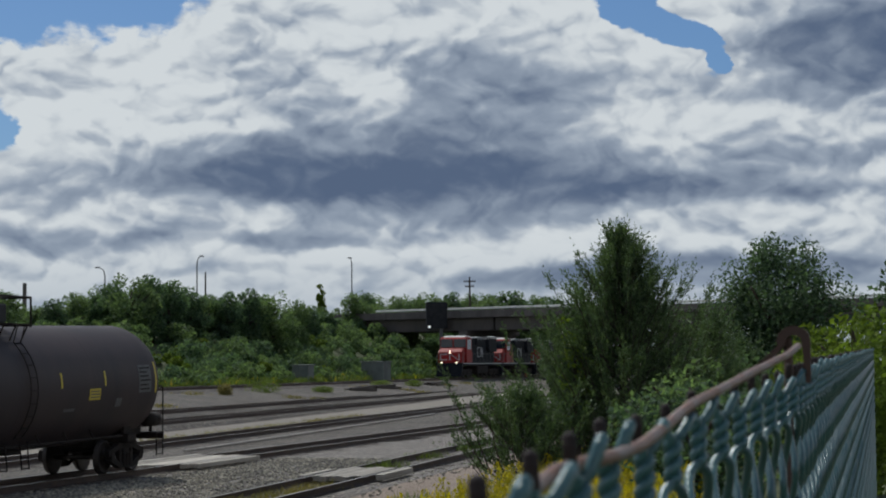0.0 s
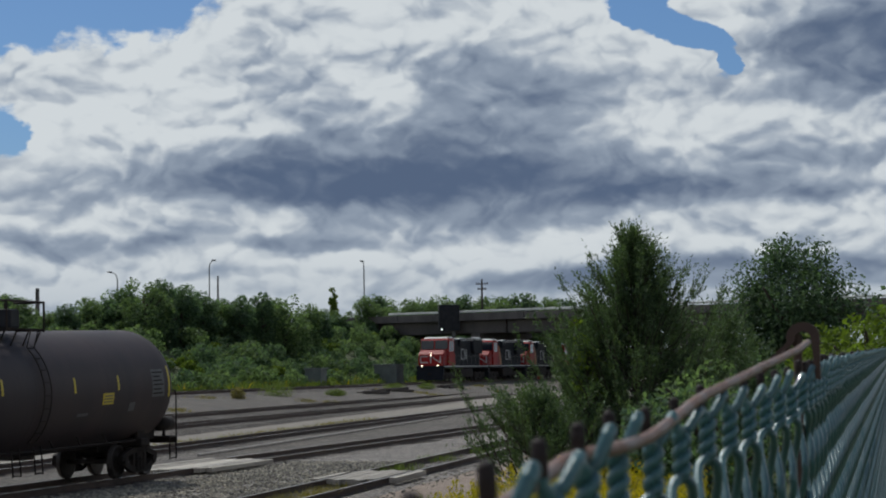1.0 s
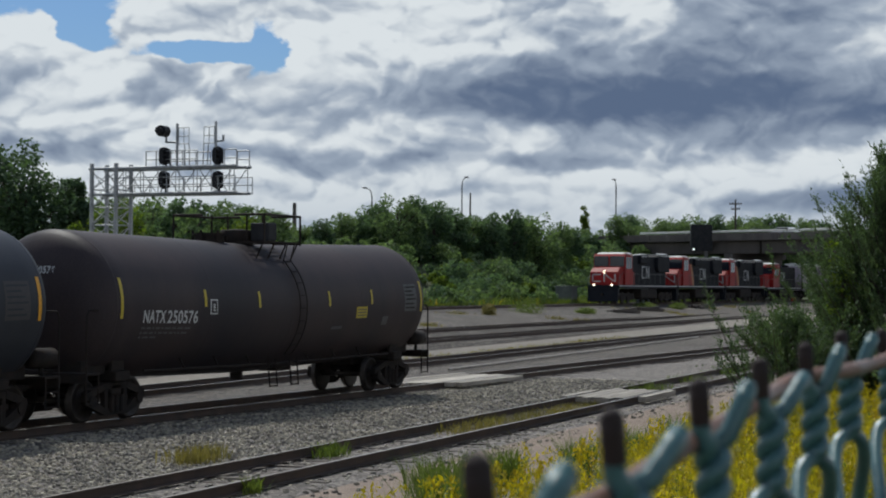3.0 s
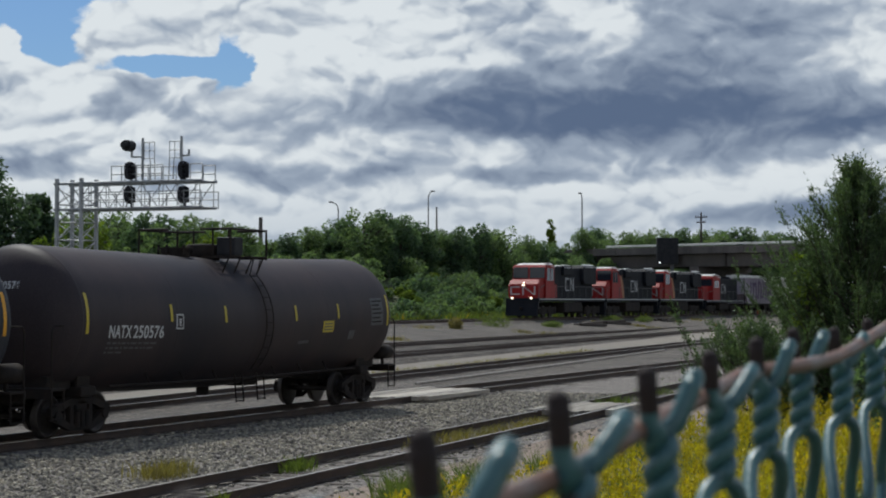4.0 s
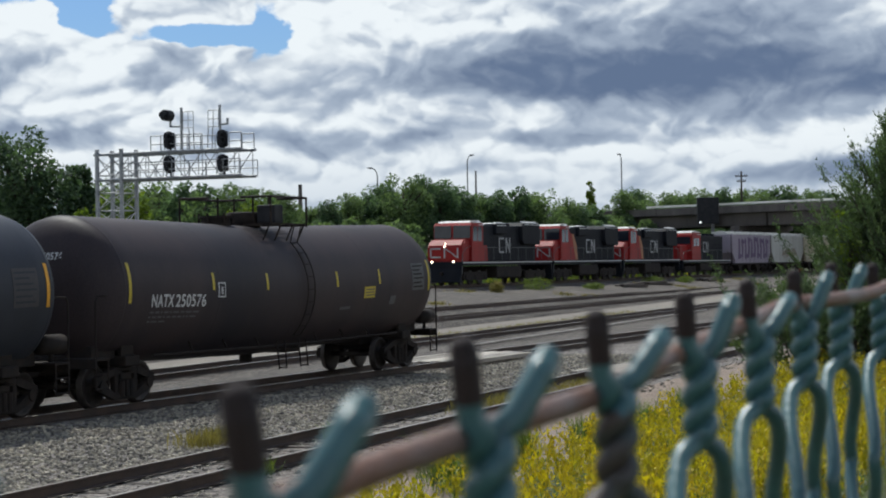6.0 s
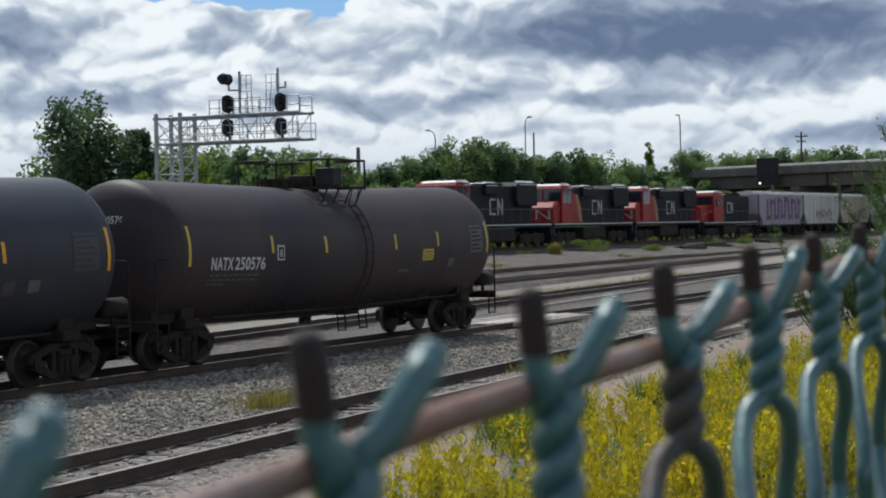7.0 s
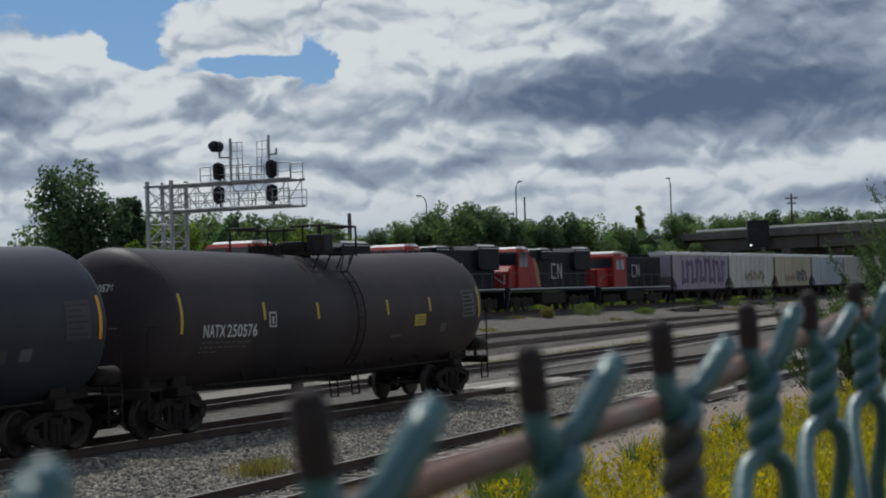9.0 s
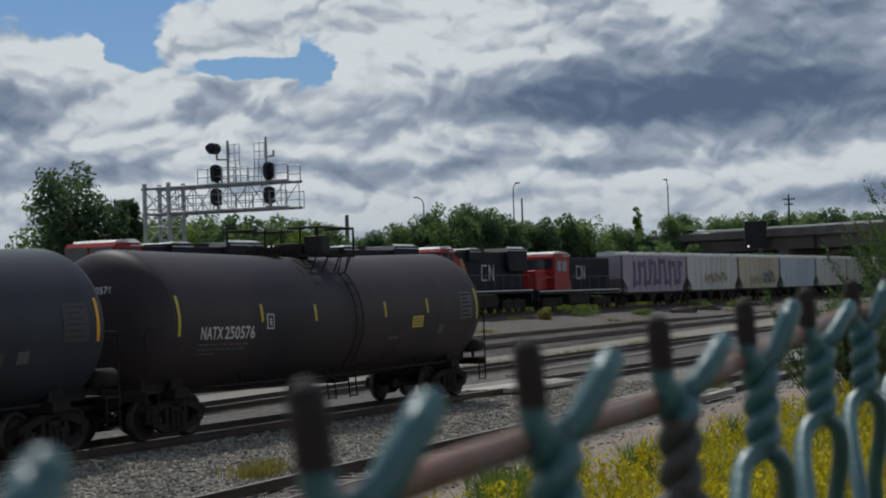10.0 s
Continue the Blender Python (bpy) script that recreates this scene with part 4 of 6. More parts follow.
def switcher(offset):
    """The shorter four-axle engine with a low short hood, 17.6 m."""
    v = thing("locomotive", "red and black four-axle diesel with a low short hood", "locomotive", "locomotives of the train", at=pose(FRONT + offset, MAIN_Y, MAIN_Z))
    MOVING.append((v, "roll", offset, 0))
    bm = bmesh.new()
    box(bm, 0.4, 17.2, -1.5, 1.5, 1.3, 1.6, 0.03), box(bm, 0.3, 0.5, -1.45, 1.45, 0.6, 1.6, 0.03)
    part("underframe", bm, BLACK, v, "black steel underframe and walkway")
    bm = bmesh.new()
    box(bm, 0.45, 17.15, -1.53, -1.505, 1.48, 1.56)
    part("sill_stripe", bm, STENCIL, v, "pale reflective sill stripe")
    bm = bmesh.new()
    box(bm, 6.6, 10.8, -1.4, 1.4, 0.45, 1.28, 0.12)
    part("fuel_tank", bm, GRIME, v, "grimy black fuel tank")
    loco_truck(v, 3.6, 2.75, 2), loco_truck(v, 14.0, 2.75, 2)
    loco_wheels(v, (2.22, 4.98, 12.62, 15.38), 0.508)
    bm = bmesh.new()
    box(bm, 1.1, 3.6, -0.95, 0.95, 1.6, 3.1, 0.12)
    part("short_hood", bm, RED, v, "low red short hood")
    bm = bmesh.new()
    prism(bm, [(3.5, 1.6), (6.6, 1.6), (6.6, 4.35), (3.7, 4.35), (3.5, 4.1)], -1.45, 1.45)
    bmesh.ops.bevel(bm, geom=bm.edges[:], offset=0.06, segments=2, affect="EDGES")
    cab = part("cab", bm, RED, v, "red crew cab")
    bm = bmesh.new()
    prism(bm, [(3.7, 4.36), (6.8, 4.36), (6.8, 4.42), (5.2, 4.55), (3.8, 4.42)], -1.3, 1.3)
    part("cab_roof", bm, ROOF, cab, "cab roof coloured pale as if sunlit")
    for x0, x1 in ((4.1, 4.9), (5.1, 6.0)):
        bm = bmesh.new()
        box(bm, x0, x1, -1.465, -1.44, 3.0, 3.8, 0.01)
        part("side_window", bm, GLASS, cab, "dark side window")
    bm = bmesh.new()
    box(bm, 3.475, 3.51, -1.3, 1.3, 3.2, 3.95, 0.005)
    part("windscreen", bm, GLASS, cab, "dark windscreen")
    bm = bmesh.new()
    box(bm, 6.6, 16.6, -0.9, 0.9, 1.6, 4.1, 0.08)
    for k in range(14):
        box(bm, 7.3 + k * 0.62, 7.82 + k * 0.62, -0.925, -0.9, 1.8, 3.3, 0.01)
    for x in (11.4, 12.9, 14.6):
        rod(bm, (x, 0, 4.1), (x, 0, 4.35), 0.55, 16)
    hood = part("long_hood", bm, BLACK, v, "black long hood with roof fans")
    bm = bmesh.new()
    prism(bm, [(6.6, 1.62), (8.0, 1.62), (7.3, 3.9), (6.6, 3.9)], -0.95, -0.91)
    part("hood_front_panel", bm, TAN, hood, "slanted tan and red panel")
    badge(v, 9.2, 2.4, -0.935, 1.05, 1.1)
    roof_slope(v, 5.2, 6.8, -1.46, 4.2, -1.1, 4.5)
    bm = bmesh.new()
    for y in (-1.42, 1.42):
        tube(bm, [(6.8, y, 2.6), (16.6, y, 2.6), (17.1, y, 2.3), (17.2, y, 0.9)], 0.02, 5)
        tube(bm, [(3.4, y, 2.6), (1.4, y, 2.5), (0.5, y, 2.2), (0.4, y, 0.7)], 0.022, 5)
        for k in range(6):
            tube(bm, [(7.0 + k * 1.9, y, 1.6), (7.0 + k * 1.9, y, 2.6)], 0.018, 5)
    part("handrail", bm, POLE, v, "grey thin handrails along the walkway")
    return v


def hopper(offset, length, paint, label, graffiti=()):
    """A covered hopper: slab sides, sloped ends with open frames, domed roof with hatches, chutes below."""
    v = thing("hopper_car", label, "hopper car", "covered hoppers of the train", at=pose(FRONT + offset, MAIN_Y, MAIN_Z))
    MOVING.append((v, "roll", offset, 0))
    L = length
    bm = bmesh.new()
    prism(bm, [(0.3, 4.3), (0.3, 2.35), (1.5, 1.5), (1.5, 1.2), (L - 1.5, 1.2), (L - 1.5, 1.5), (L - 0.3, 2.35), (L - 0.3, 4.3)], -1.55, 1.55)
    body = part("body", bm, paint, v, "slab-sided steel hopper body")
    for k in range(1, 9):
        x = 1.2 + (L - 2.4) * k / 9
        bm = bmesh.new()
        box(bm, x - 0.05, x + 0.05, -1.575, -1.552, 1.3 if 2.4 < x < L - 2.4 else 2.9, 4.25)
        part("side_rib", bm, paint, body)
    bm = bmesh.new()
    prism(bm, [(0.4, 4.3), (L - 0.4, 4.3), (L - 0.4, 4.42), (0.4, 4.42)], -1.58, 1.58)
    prism(bm, [(0.4, 4.42), (L - 0.4, 4.42), (L - 0.4, 4.62), (0.4, 4.62)], -0.8, 0.8)
    part("roof", bm, ROOF, v, "pale roof")
    for k in range(5):
        bm = bmesh.new()
        x = 1.6 + (L - 3.2) * k / 4
        rod(bm, (x, 0, 4.62), (x, 0, 4.72), 0.4, 12)
        part("roof_hatch", bm, ROOF, v)
    bm = bmesh.new()
    box(bm, 0.2, L - 0.2, -1.5, -1.35, 1.02, 1.25), box(bm, 0.2, L - 0.2, 1.35, 1.5, 1.02, 1.25)
    box(bm, 0.1, L - 0.1, -0.3, 0.3, 0.8, 1.1)
    for e, d in ((0.2, 1), (L - 0.2, -1)):
        for y in (-1.42, 1.42):
            tube(bm, [(e, y, 1.1), (e, y, 4.3)], 0.04, 5), tube(bm, [(e + d * 0.45, y, 1.1), (e + d * 0.45, y, 4.3)], 0.03, 5)
            for z in (1.5, 1.9, 2.3, 2.7, 3.1, 3.5, 3.9):
                tube(bm, [(e, y, z), (e + d * 0.45, y, z)], 0.02, 4)
    part("end_frame", bm, GRIME, v, "dark side sills and end ladders")
    for k in range(3):
        bm = bmesh.new()
        cx = L / 2 + (k - 1) * (L - 6.5) / 3
        prism(bm, [(cx - 1.5, 1.25), (cx + 1.5, 1.25), (cx + 0.4, 0.35), (cx - 0.4, 0.35)], -1.2, 1.2)
        part("discharge_chute", bm, GRIME, v, "dark discharge chute")
    for cx in (1.75, L - 1.75):
        bm = bmesh.new()
        truck_parts(bm, cx)
        part("truck", bm, GRIME, v, "dark cast freight truck")
        loco_wheels(v, (cx - 0.89, cx + 0.89), 0.457)
    for name, material, x0, x1, z0, z1, n in graffiti:
        for k in range(n):
            bm = bmesh.new()
            a, w = x0 + (x1 - x0) * k / n, (x1 - x0) / n
            lean, lo, hi = random.uniform(-0.15, 0.15), z0 + random.uniform(0, 0.25), z1 - random.uniform(0, 0.35)
            tube(bm, [(a + w * 0.2 + lean, -1.60, lo), (a + w * 0.35, -1.60, (lo + hi) / 2), (a + w * 0.15 - lean, -1.60, hi)], w * 0.20, 6)
            if k % 2:
                tube(bm, [(a + w * 0.1, -1.60, hi - 0.15), (a + w * 0.9, -1.60, hi - 0.3)], w * 0.14, 6)
            else:
                tube(bm, [(a + w * 0.1, -1.60, lo + 0.2), (a + w * 0.95, -1.60, lo + 0.35)], w * 0.14, 6)
            for vert in bm.verts:
                vert.co.y = -1.59 + (vert.co.y + 1.60) * 0.05
            part("graffiti_stroke", bm, material, body, name)
    return v


PINKGREY = surface("faded pinkish grey", (0.33, 0.28, 0.33), (0.25, 0.22, 0.26), 0.7, 0, 0.5, 8, 0.25, streak=(1, 1, 0.2))
PURPLE = surface("purple spray paint", (0.11, 0.055, 0.15), (0.08, 0.045, 0.11), 0.6, 0, 1, 8, 0.2)
OFFWHITE = surface("weathered white paint", (0.50, 0.50, 0.46), (0.38, 0.37, 0.33), 0.65, 0, 0.5, 8, 0.2, streak=(1, 1, 0.2))
BEIGE = surface("weathered beige paint", (0.44, 0.39, 0.28), (0.33, 0.29, 0.21), 0.65, 0, 0.5, 8, 0.2, streak=(1, 1, 0.2))
BLUEGREY = surface("weathered blue-grey paint", (0.40, 0.44, 0.48), (0.30, 0.34, 0.38), 0.65, 0, 0.5, 8, 0.2, streak=(1, 1, 0.2))
SPRAYTAN = surface("tan spray paint", (0.28, 0.22, 0.15), (0.22, 0.17, 0.12), 0.6, 0, 1, 8, 0.2)
SPRAYBLUE = surface("dark blue spray paint", (0.07, 0.09, 0.12), (0.05, 0.06, 0.08), 0.6, 0, 1, 8, 0.2)


def shorten(v, k):
    """Sets a vehicle's length, keeping its wheels round."""
    for ob in v.children_recursive:
        if ob.type != "MESH":
            continue
        rolling = any(m[0] is ob or m[0] is ob.parent for m in MOVING if m[1] == "spin")
        if not rolling:
            ob.data.transform(Matrix.Diagonal((k, 1, 1, 1)))
    for n, (ob, how, a, r) in enumerate(MOVING):
        if how == "spin" and ob.parent is v:
            MOVING[n] = (ob, how, a * k, r)


shorten(locomotive(0.0, "red and black wide-cab diesel leading with lit headlights", True), 0.86)
shorten(locomotive(18.9, "red and black wide-cab diesel coupled second", False), 0.81)
shorten(locomotive(37.1, "red and black wide-cab diesel coupled third", False), 0.81)
shorten(switcher(55.7), 1.04)
at_x = 74.3
for length, paint, label, graffiti in (
        (19.9, PINKGREY, "grey hopper car covered in purple sprayed graffiti", (("purple sprayed strokes", PURPLE, 3.0, 18.6, 1.6, 4.1, 10),)),
        (19.0, OFFWHITE, "off-white hopper car with faint tan graffiti", (("tan sprayed strokes", SPRAYTAN, 6.0, 14.5, 1.7, 2.9, 7),)),
        (17.8, BEIGE, "beige hopper car with brown and blue graffiti", (("brown sprayed patch", SPRAYTAN, 4.5, 9.5, 1.5, 2.6, 5), ("dark blue sprayed patch", SPRAYBLUE, 10.0, 15.5, 1.5, 3.0, 5))),
        (17.8, BLUEGREY, "pale blue-grey covered hopper car", ()), (17.6, OFFWHITE, "off-white covered hopper car", ()),
        (18.4, OFFWHITE, "off-white covered hopper car", ()), (19.0, BEIGE, "beige covered hopper car", ()), (19.0, OFFWHITE, "off-white covered hopper car", ()), (19.0, BLUEGREY, "pale blue-grey covered hopper car", ())):
    shorten(hopper(at_x, length, paint, label, graffiti), 0.87)
    at_x += length * 0.87 + 0.25


# ---------------------------------------------------------------- overpass, signals, poles
BRIDGE_U = Vector((-0.42, -0.9075, 0))


def overpass():
    """A concrete girder bridge across the yard, seen from the side."""
    rot = math.atan2(BRIDGE_U.y, BRIDGE_U.x)
    b = thing("overpass", "grey concrete road overpass with pale parapet rail", "bridge", kind="structure", at=Matrix.Translation((254.3, 56.1, -1.07)) @ Matrix.Rotation(rot, 4, "Z") @ Matrix.Diagonal((1.13, 1.13, 1.13, 1)))
    long = 190.0
    bm = bmesh.new()
    box(bm, -4, long, -5.2, 5.2, 9.0, 9.25)
    part("deck", bm, CONCRETE, b, "concrete deck slab")
    for y in (-5.2, 5.2):
        bm = bmesh.new()
        for k in range(20):
            box(bm, -4 + k * 9.7, -4 + k * 9.7 + 9.64, y - 0.18, y + 0.18, 9.0, 9.85, 0.03)
        part("parapet", bm, CONCRETE, b, "stained concrete parapet in panels")
        bm = bmesh.new()
        box(bm, 4, long, y - 0.1, y + 0.1, 9.95, 10.2, 0.04)
        for k in range(60):
            rod(bm, (2 + k * 3.1, y, 9.8), (2 + k * 3.1, y, 10.12), 0.05, 6)
        part("parapet_rail", bm, SUNLITRAIL, b, "steel parapet rail coloured pale as if sunlit")
    for y in (-4.4, -2.2, 0.0, 2.2, 4.4):
        bm = bmesh.new()
        for x0 in (0.0, 22.0, 44.0, 66.0, 88.0, 110.0, 132.0, 154.0):
            box(bm, x0 + 0.15, x0 + 21.85, y - 0.3, y + 0.3, 7.5, 9.0, 0.05)
        part("girder", bm, DARKCON, b, "dark streaked concrete girder")
    for x in (17.5, 45.0, 74.0, 103.0, 132.0):
        bm = bmesh.new()
        box(bm, x - 0.65, x + 0.65, -5.0, 5.0, 6.9, 7.5, 0.06)
        box(bm, x - 0.55, x + 0.55, -4.4, 4.4, -0.6, 6.95, 0.08)
        part("pier", bm, CONCRETE, b, "concrete pier with cap beam")
    bm = bmesh.new()
    box(bm, -5.0, 0.6, -6.0, 6.0, 1.0, 8.9, 0.1)
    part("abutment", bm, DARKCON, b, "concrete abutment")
    return b


overpass()


def causeway():
    bm = bmesh.new()
    rows = []
    for k in range(31):
        s = k * 9.0
        c = Vector((254.3, 56.1, 0)) - BRIDGE_U * s
        n = Vector((0.9075, -0.42, 0))
        rows.append([bm.verts.new(c + n * w + Vector((0, 0, 9.33 + (0.02 if abs(w) < 1 else 0)))) for w in (-4.6, 0, 4.6)])
    for p, q in zip(rows, rows[1:]):
        for i in (0, 1):
            bm.faces.new((p[i], p[i + 1], q[i + 1], q[i]))
    r = bmesh.ops.extrude_face_region(bm, geom=bm.faces[:])
    for vert in r["geom"]:
        if isinstance(vert, bmesh.types.BMVert):
            vert.co.z -= 0.35
    bmesh.ops.recalc_face_normals(bm, faces=bm.faces[:])
    tagged(part("road", bm, surface("asphalt", (0.06, 0.06, 0.06), (0.045, 0.045, 0.03), 0.9, 0, 0.5, 10, 0.2)), "asphalt road on the embankment", "road", kind="structure")


causeway()


def bridge_box():
    t = thing("signal_enclosure", "black steel enclosure hung on the overpass on a post", "signal box", at=Matrix.Translation((241.4, 44.3, -1.0)) @ Matrix.Rotation(radians(25), 4, "Z") @ Matrix.Diagonal((1.13, 1.13, 1.13, 1)))
    bm = bmesh.new()
    box(bm, -0.5, 0.3, -1.25, 1.25, 7.75, 10.85, 0.04)
    part("housing", bm, SIGNAL, t, "black sheet metal box")
    bm = bmesh.new()
    box(bm, -0.3, 0.1, -0.75, -0.35, -1.0, 7.75, 0.03)
    part("post", bm, POLE, t, "dark steel post")
    bm = bmesh.new()
    rod(bm, (-0.62, 0.95, 7.95), (-0.48, 0.95, 7.95), 0.12, 12)
    part("marker_lamp", bm, glow("marker lamp", (1, 1, 0.95), 1.0), t, "small white lamp")


bridge_box()


def signal_head(parent, y, z, x=94.3, plain=False):
    bm = bmesh.new()
    if plain:
        rod(bm, (x - 0.45, y, z), (x + 0.15, y, z), 0.33, 20)
        rod(bm, (x - 0.75, y, z + 0.02), (x - 0.45, y, z), 0.2, 14)
    else:
        pts = []
        for k in range(24):
            a = 2 * math.pi * k / 24
            pts.append((0.37 * math.cos(a), 0.36 * math.sin(a) + (0.17 if math.sin(a) >= 0 else -0.17)))
        a = [bm.verts.new((x - 0.03, y + u, z + w)) for u, w in pts]
        b = [bm.verts.new((x + 0.03, y + u, z + w)) for u, w in pts]
        bm.faces.new(a), bm.faces.new(b[::-1])
        for k in range(24):
            bm.faces.new((a[k], a[(k + 1) % 24], b[(k + 1) % 24], b[k]))
        bmesh.ops.recalc_face_normals(bm, faces=bm.faces[:])
        box(bm, x + 0.03, x + 0.35, y - 0.2, y + 0.2, z - 0.45, z + 0.45, 0.04)
        for dz in (0.3, 0.0, -0.3):
            rod(bm, (x - 0.35, y, z + dz + 0.02), (x - 0.02, y, z + dz), 0.14, 12)
        rod(bm, (x + 0.2, y, z - 0.7), (x + 0.2, y, z - 0.4), 0.07, 8)
    return part("signal_head", bm, SIGNAL, parent, "black signal head with hooded lenses")


def gantry():
    t = thing("signal_gantry", "galvanised cantilever signal bridge with black heads", "signal gantry", at=pose(0, 0, 0))
    g0 = ground_z(95, 40)
    lx, ly = (94.2, 95.8), (38.7, 40.4)
    for x in lx:
        for y in ly:
            bm = bmesh.new()
            box(bm, x - 0.10, x + 0.10, y - 0.10, y + 0.10, g0 - 0.3, 10.1, 0.02)
            part("column_leg", bm, GALV, t, "square steel column leg")
    bars = Bars("lacing_bar", GALV, t, "diagonal steel lacing")
    z = g0 + 0.2
    while z < 9.0:
        for x in lx:
            bars.add((x, ly[0], z), (x, ly[1], z + 1.0), 0.03), bars.add((x, ly[1], z), (x, ly[0], z + 1.0), 0.03), bars.add((x, ly[0], z), (x, ly[1], z), 0.03)
        for y in ly:
            bars.add((lx[0], y, z), (lx[1], y, z + 1.0), 0.03), bars.add((lx[0], y, z), (lx[1], y, z), 0.03)
        z += 1.05
    for x in lx:
        for z in (8.25, 9.78):
            bm = bmesh.new()
            rod(bm, (x, 30.5, z), (x, 40.6, z), 0.09, 8)
            part("arm_chord", bm, GALV, t, "steel tube chord")
    bars = Bars("arm_brace", GALV, t, "steel arm lacing")
    for k in range(8):
        y = 30.7 + k * 1.22
        for x in lx:
            bars.add((x, y, 8.25), (x, y, 9.78), 0.03)
            bars.add((x, y, 8.25 if k % 2 else 9.78), (x, y + 1.22, 9.78 if k % 2 else 8.25), 0.03)
        for z in (8.25, 9.78):
            bars.add((lx[0], y, z), (lx[1], y, z), 0.03)
    bars = Bars("railing_bar", GALV, t, "walkway railing")
    for x in (94.0, 96.0):
        for z in (8.75, 9.2):
            bars.add((x, 30.5, z), (x, 38.6, z), 0.03)
        for k in range(8):
            bars.add((x, 30.5 + k * 1.15, 8.2), (x, 30.5 + k * 1.15, 9.2), 0.03)
    bars = Bars("railing_bar", GALV, t, "upper walkway railing")
    for x, lo, hi in ((94.3, 30.6, 36.7), (95.8, 30.6, 36.7)):
        for z in (10.25, 10.75):
            bars.add((x, 30.6, z), (x, 31.4, z), 0.035), bars.add((x, 33.2, z), (x, 36.7, z), 0.035)
        for y in (30.6, 31.4, 33.2, 34.2, 35.0, 36.0, 36.7):
            bars.add((x, y, 9.78), (x, y, 10.75), 0.035)
    for y, top, d in ((34.7, 12.35, -1), (32.1, 12.4, 1)):
        bm = bmesh.new()
        rod(bm, (94.5, y, 9.7), (94.5, y, top), 0.08, 8)
        rod(bm, (94.5, y, 11.25), (94.5, y + (0.75 if d < 0 else -0.5), 11.28), 0.06, 8)
        rod(bm, (94.5, y + (0.75 if d < 0 else -0.5), 11.25), (94.5, y + (0.75 if d < 0 else -0.5), 11.6), 0.07, 8)
        part("mast", bm, GALV, t, "steel signal mast")
        bars = Bars("ladder_bar", GALV, t, "light ladder and cage")
        for dy in (0.1, 0.45, 0.8):
            yy = y + d * dy
            bars.add((94.5, yy, 11.1), (94.5, yy, 12.1), 0.025)
        for z in (11.15, 11.6, 12.1):
            bars.add((94.5, y, z), (94.5, y + d * 0.8, z), 0.025)
        bars.add((94.5, y + d * 0.8, 11.1), (94.5, y + d * 0.85, 9.8), 0.035), bars.add((94.5, y + d * 0.5, 11.1), (94.5, y + d * 0.55, 9.8), 0.035)
    signal_head(t, 35.45, 11.9, plain=True)
    for y, z in ((35.45, 10.45), (35.45, 9.05), (31.85, 10.4), (31.85, 8.98)):
        signal_head(t, y, z)


gantry()


def street_lamp(x, y, top, arm):
    t = thing("street_lamp", "tall grey davit street lamp by the road", "street lamp", "street lamps", at=pose(x, y, 0))
    base = ground_z(x, y) - 0.1
    bm = bmesh.new()
    tube(bm, [(0, 0, base), (0, 0, (base + top) / 2), (0, 0, top - 1.2), (arm[0] * 0.1, arm[1] * 0.1, top - 0.6), (arm[0] * 0.4, arm[1] * 0.4, top - 0.2), (arm[0], arm[1], top)], 0.12, 8, 0.05)
    part("pole", bm, POLE, t, "tapered grey pole with curved arm")
    bm = bmesh.new()
    box(bm, arm[0] - 0.35, arm[0] + 0.35, arm[1] - 0.25, arm[1] + 0.25, top - 0.1, top + 0.08, 0.05)
    part("luminaire", bm, POLE, t, "flat lamp head")


street_lamp(234.1, 89.1, 16.5, (-0.35, 0.95))
street_lamp(254.7, 84.3, 19.0, (-0.4, -0.9))
street_lamp(273.5, 66.7, 19.4, (-0.1, 0.3))


def plain_pole(x, y, top, r, material, name, label, cross):
    t = thing(name, label, "pole", at=pose(x, y, 0))
    bm = bmesh.new()
    rod(bm, (0, 0, ground_z(x, y) - 0.2), (0, 0, top), r, 10, r * 0.7)
    part("pole", bm, material, t)
    for k, w in enumerate(cross):
        bm = bmesh.new()
        box(bm, -0.08, 0.08, -w, w, top - 0.9 - k * 0.9, top - 0.72 - k * 0.9, 0.02)
        for y0 in (-w * 0.9, -w * 0.5, w * 0.5, w * 0.9):
            rod(bm, (0, y0, top - 0.72 - k * 0.9), (0, y0, top - 0.5 - k * 0.9), 0.06, 6)
        part("crossarm", bm, material, t, "wooden crossarm with insulators")


plain_pole(260.3, 85.3, 17.0, 0.17, WOODPOLE, "utility_pole", "bare dark wooden pole among the trees", ())
plain_pole(318.9, 59.9, 18.3, 0.22, WOODPOLE, "utility_pole", "dark wooden utility pole with two crossarms", (1.1, 0.8))
plain_pole(264.6, 117.4, 16.1, 0.42, CONCRETE, "chimney", "pale plain chimney stack beyond the trees", ())


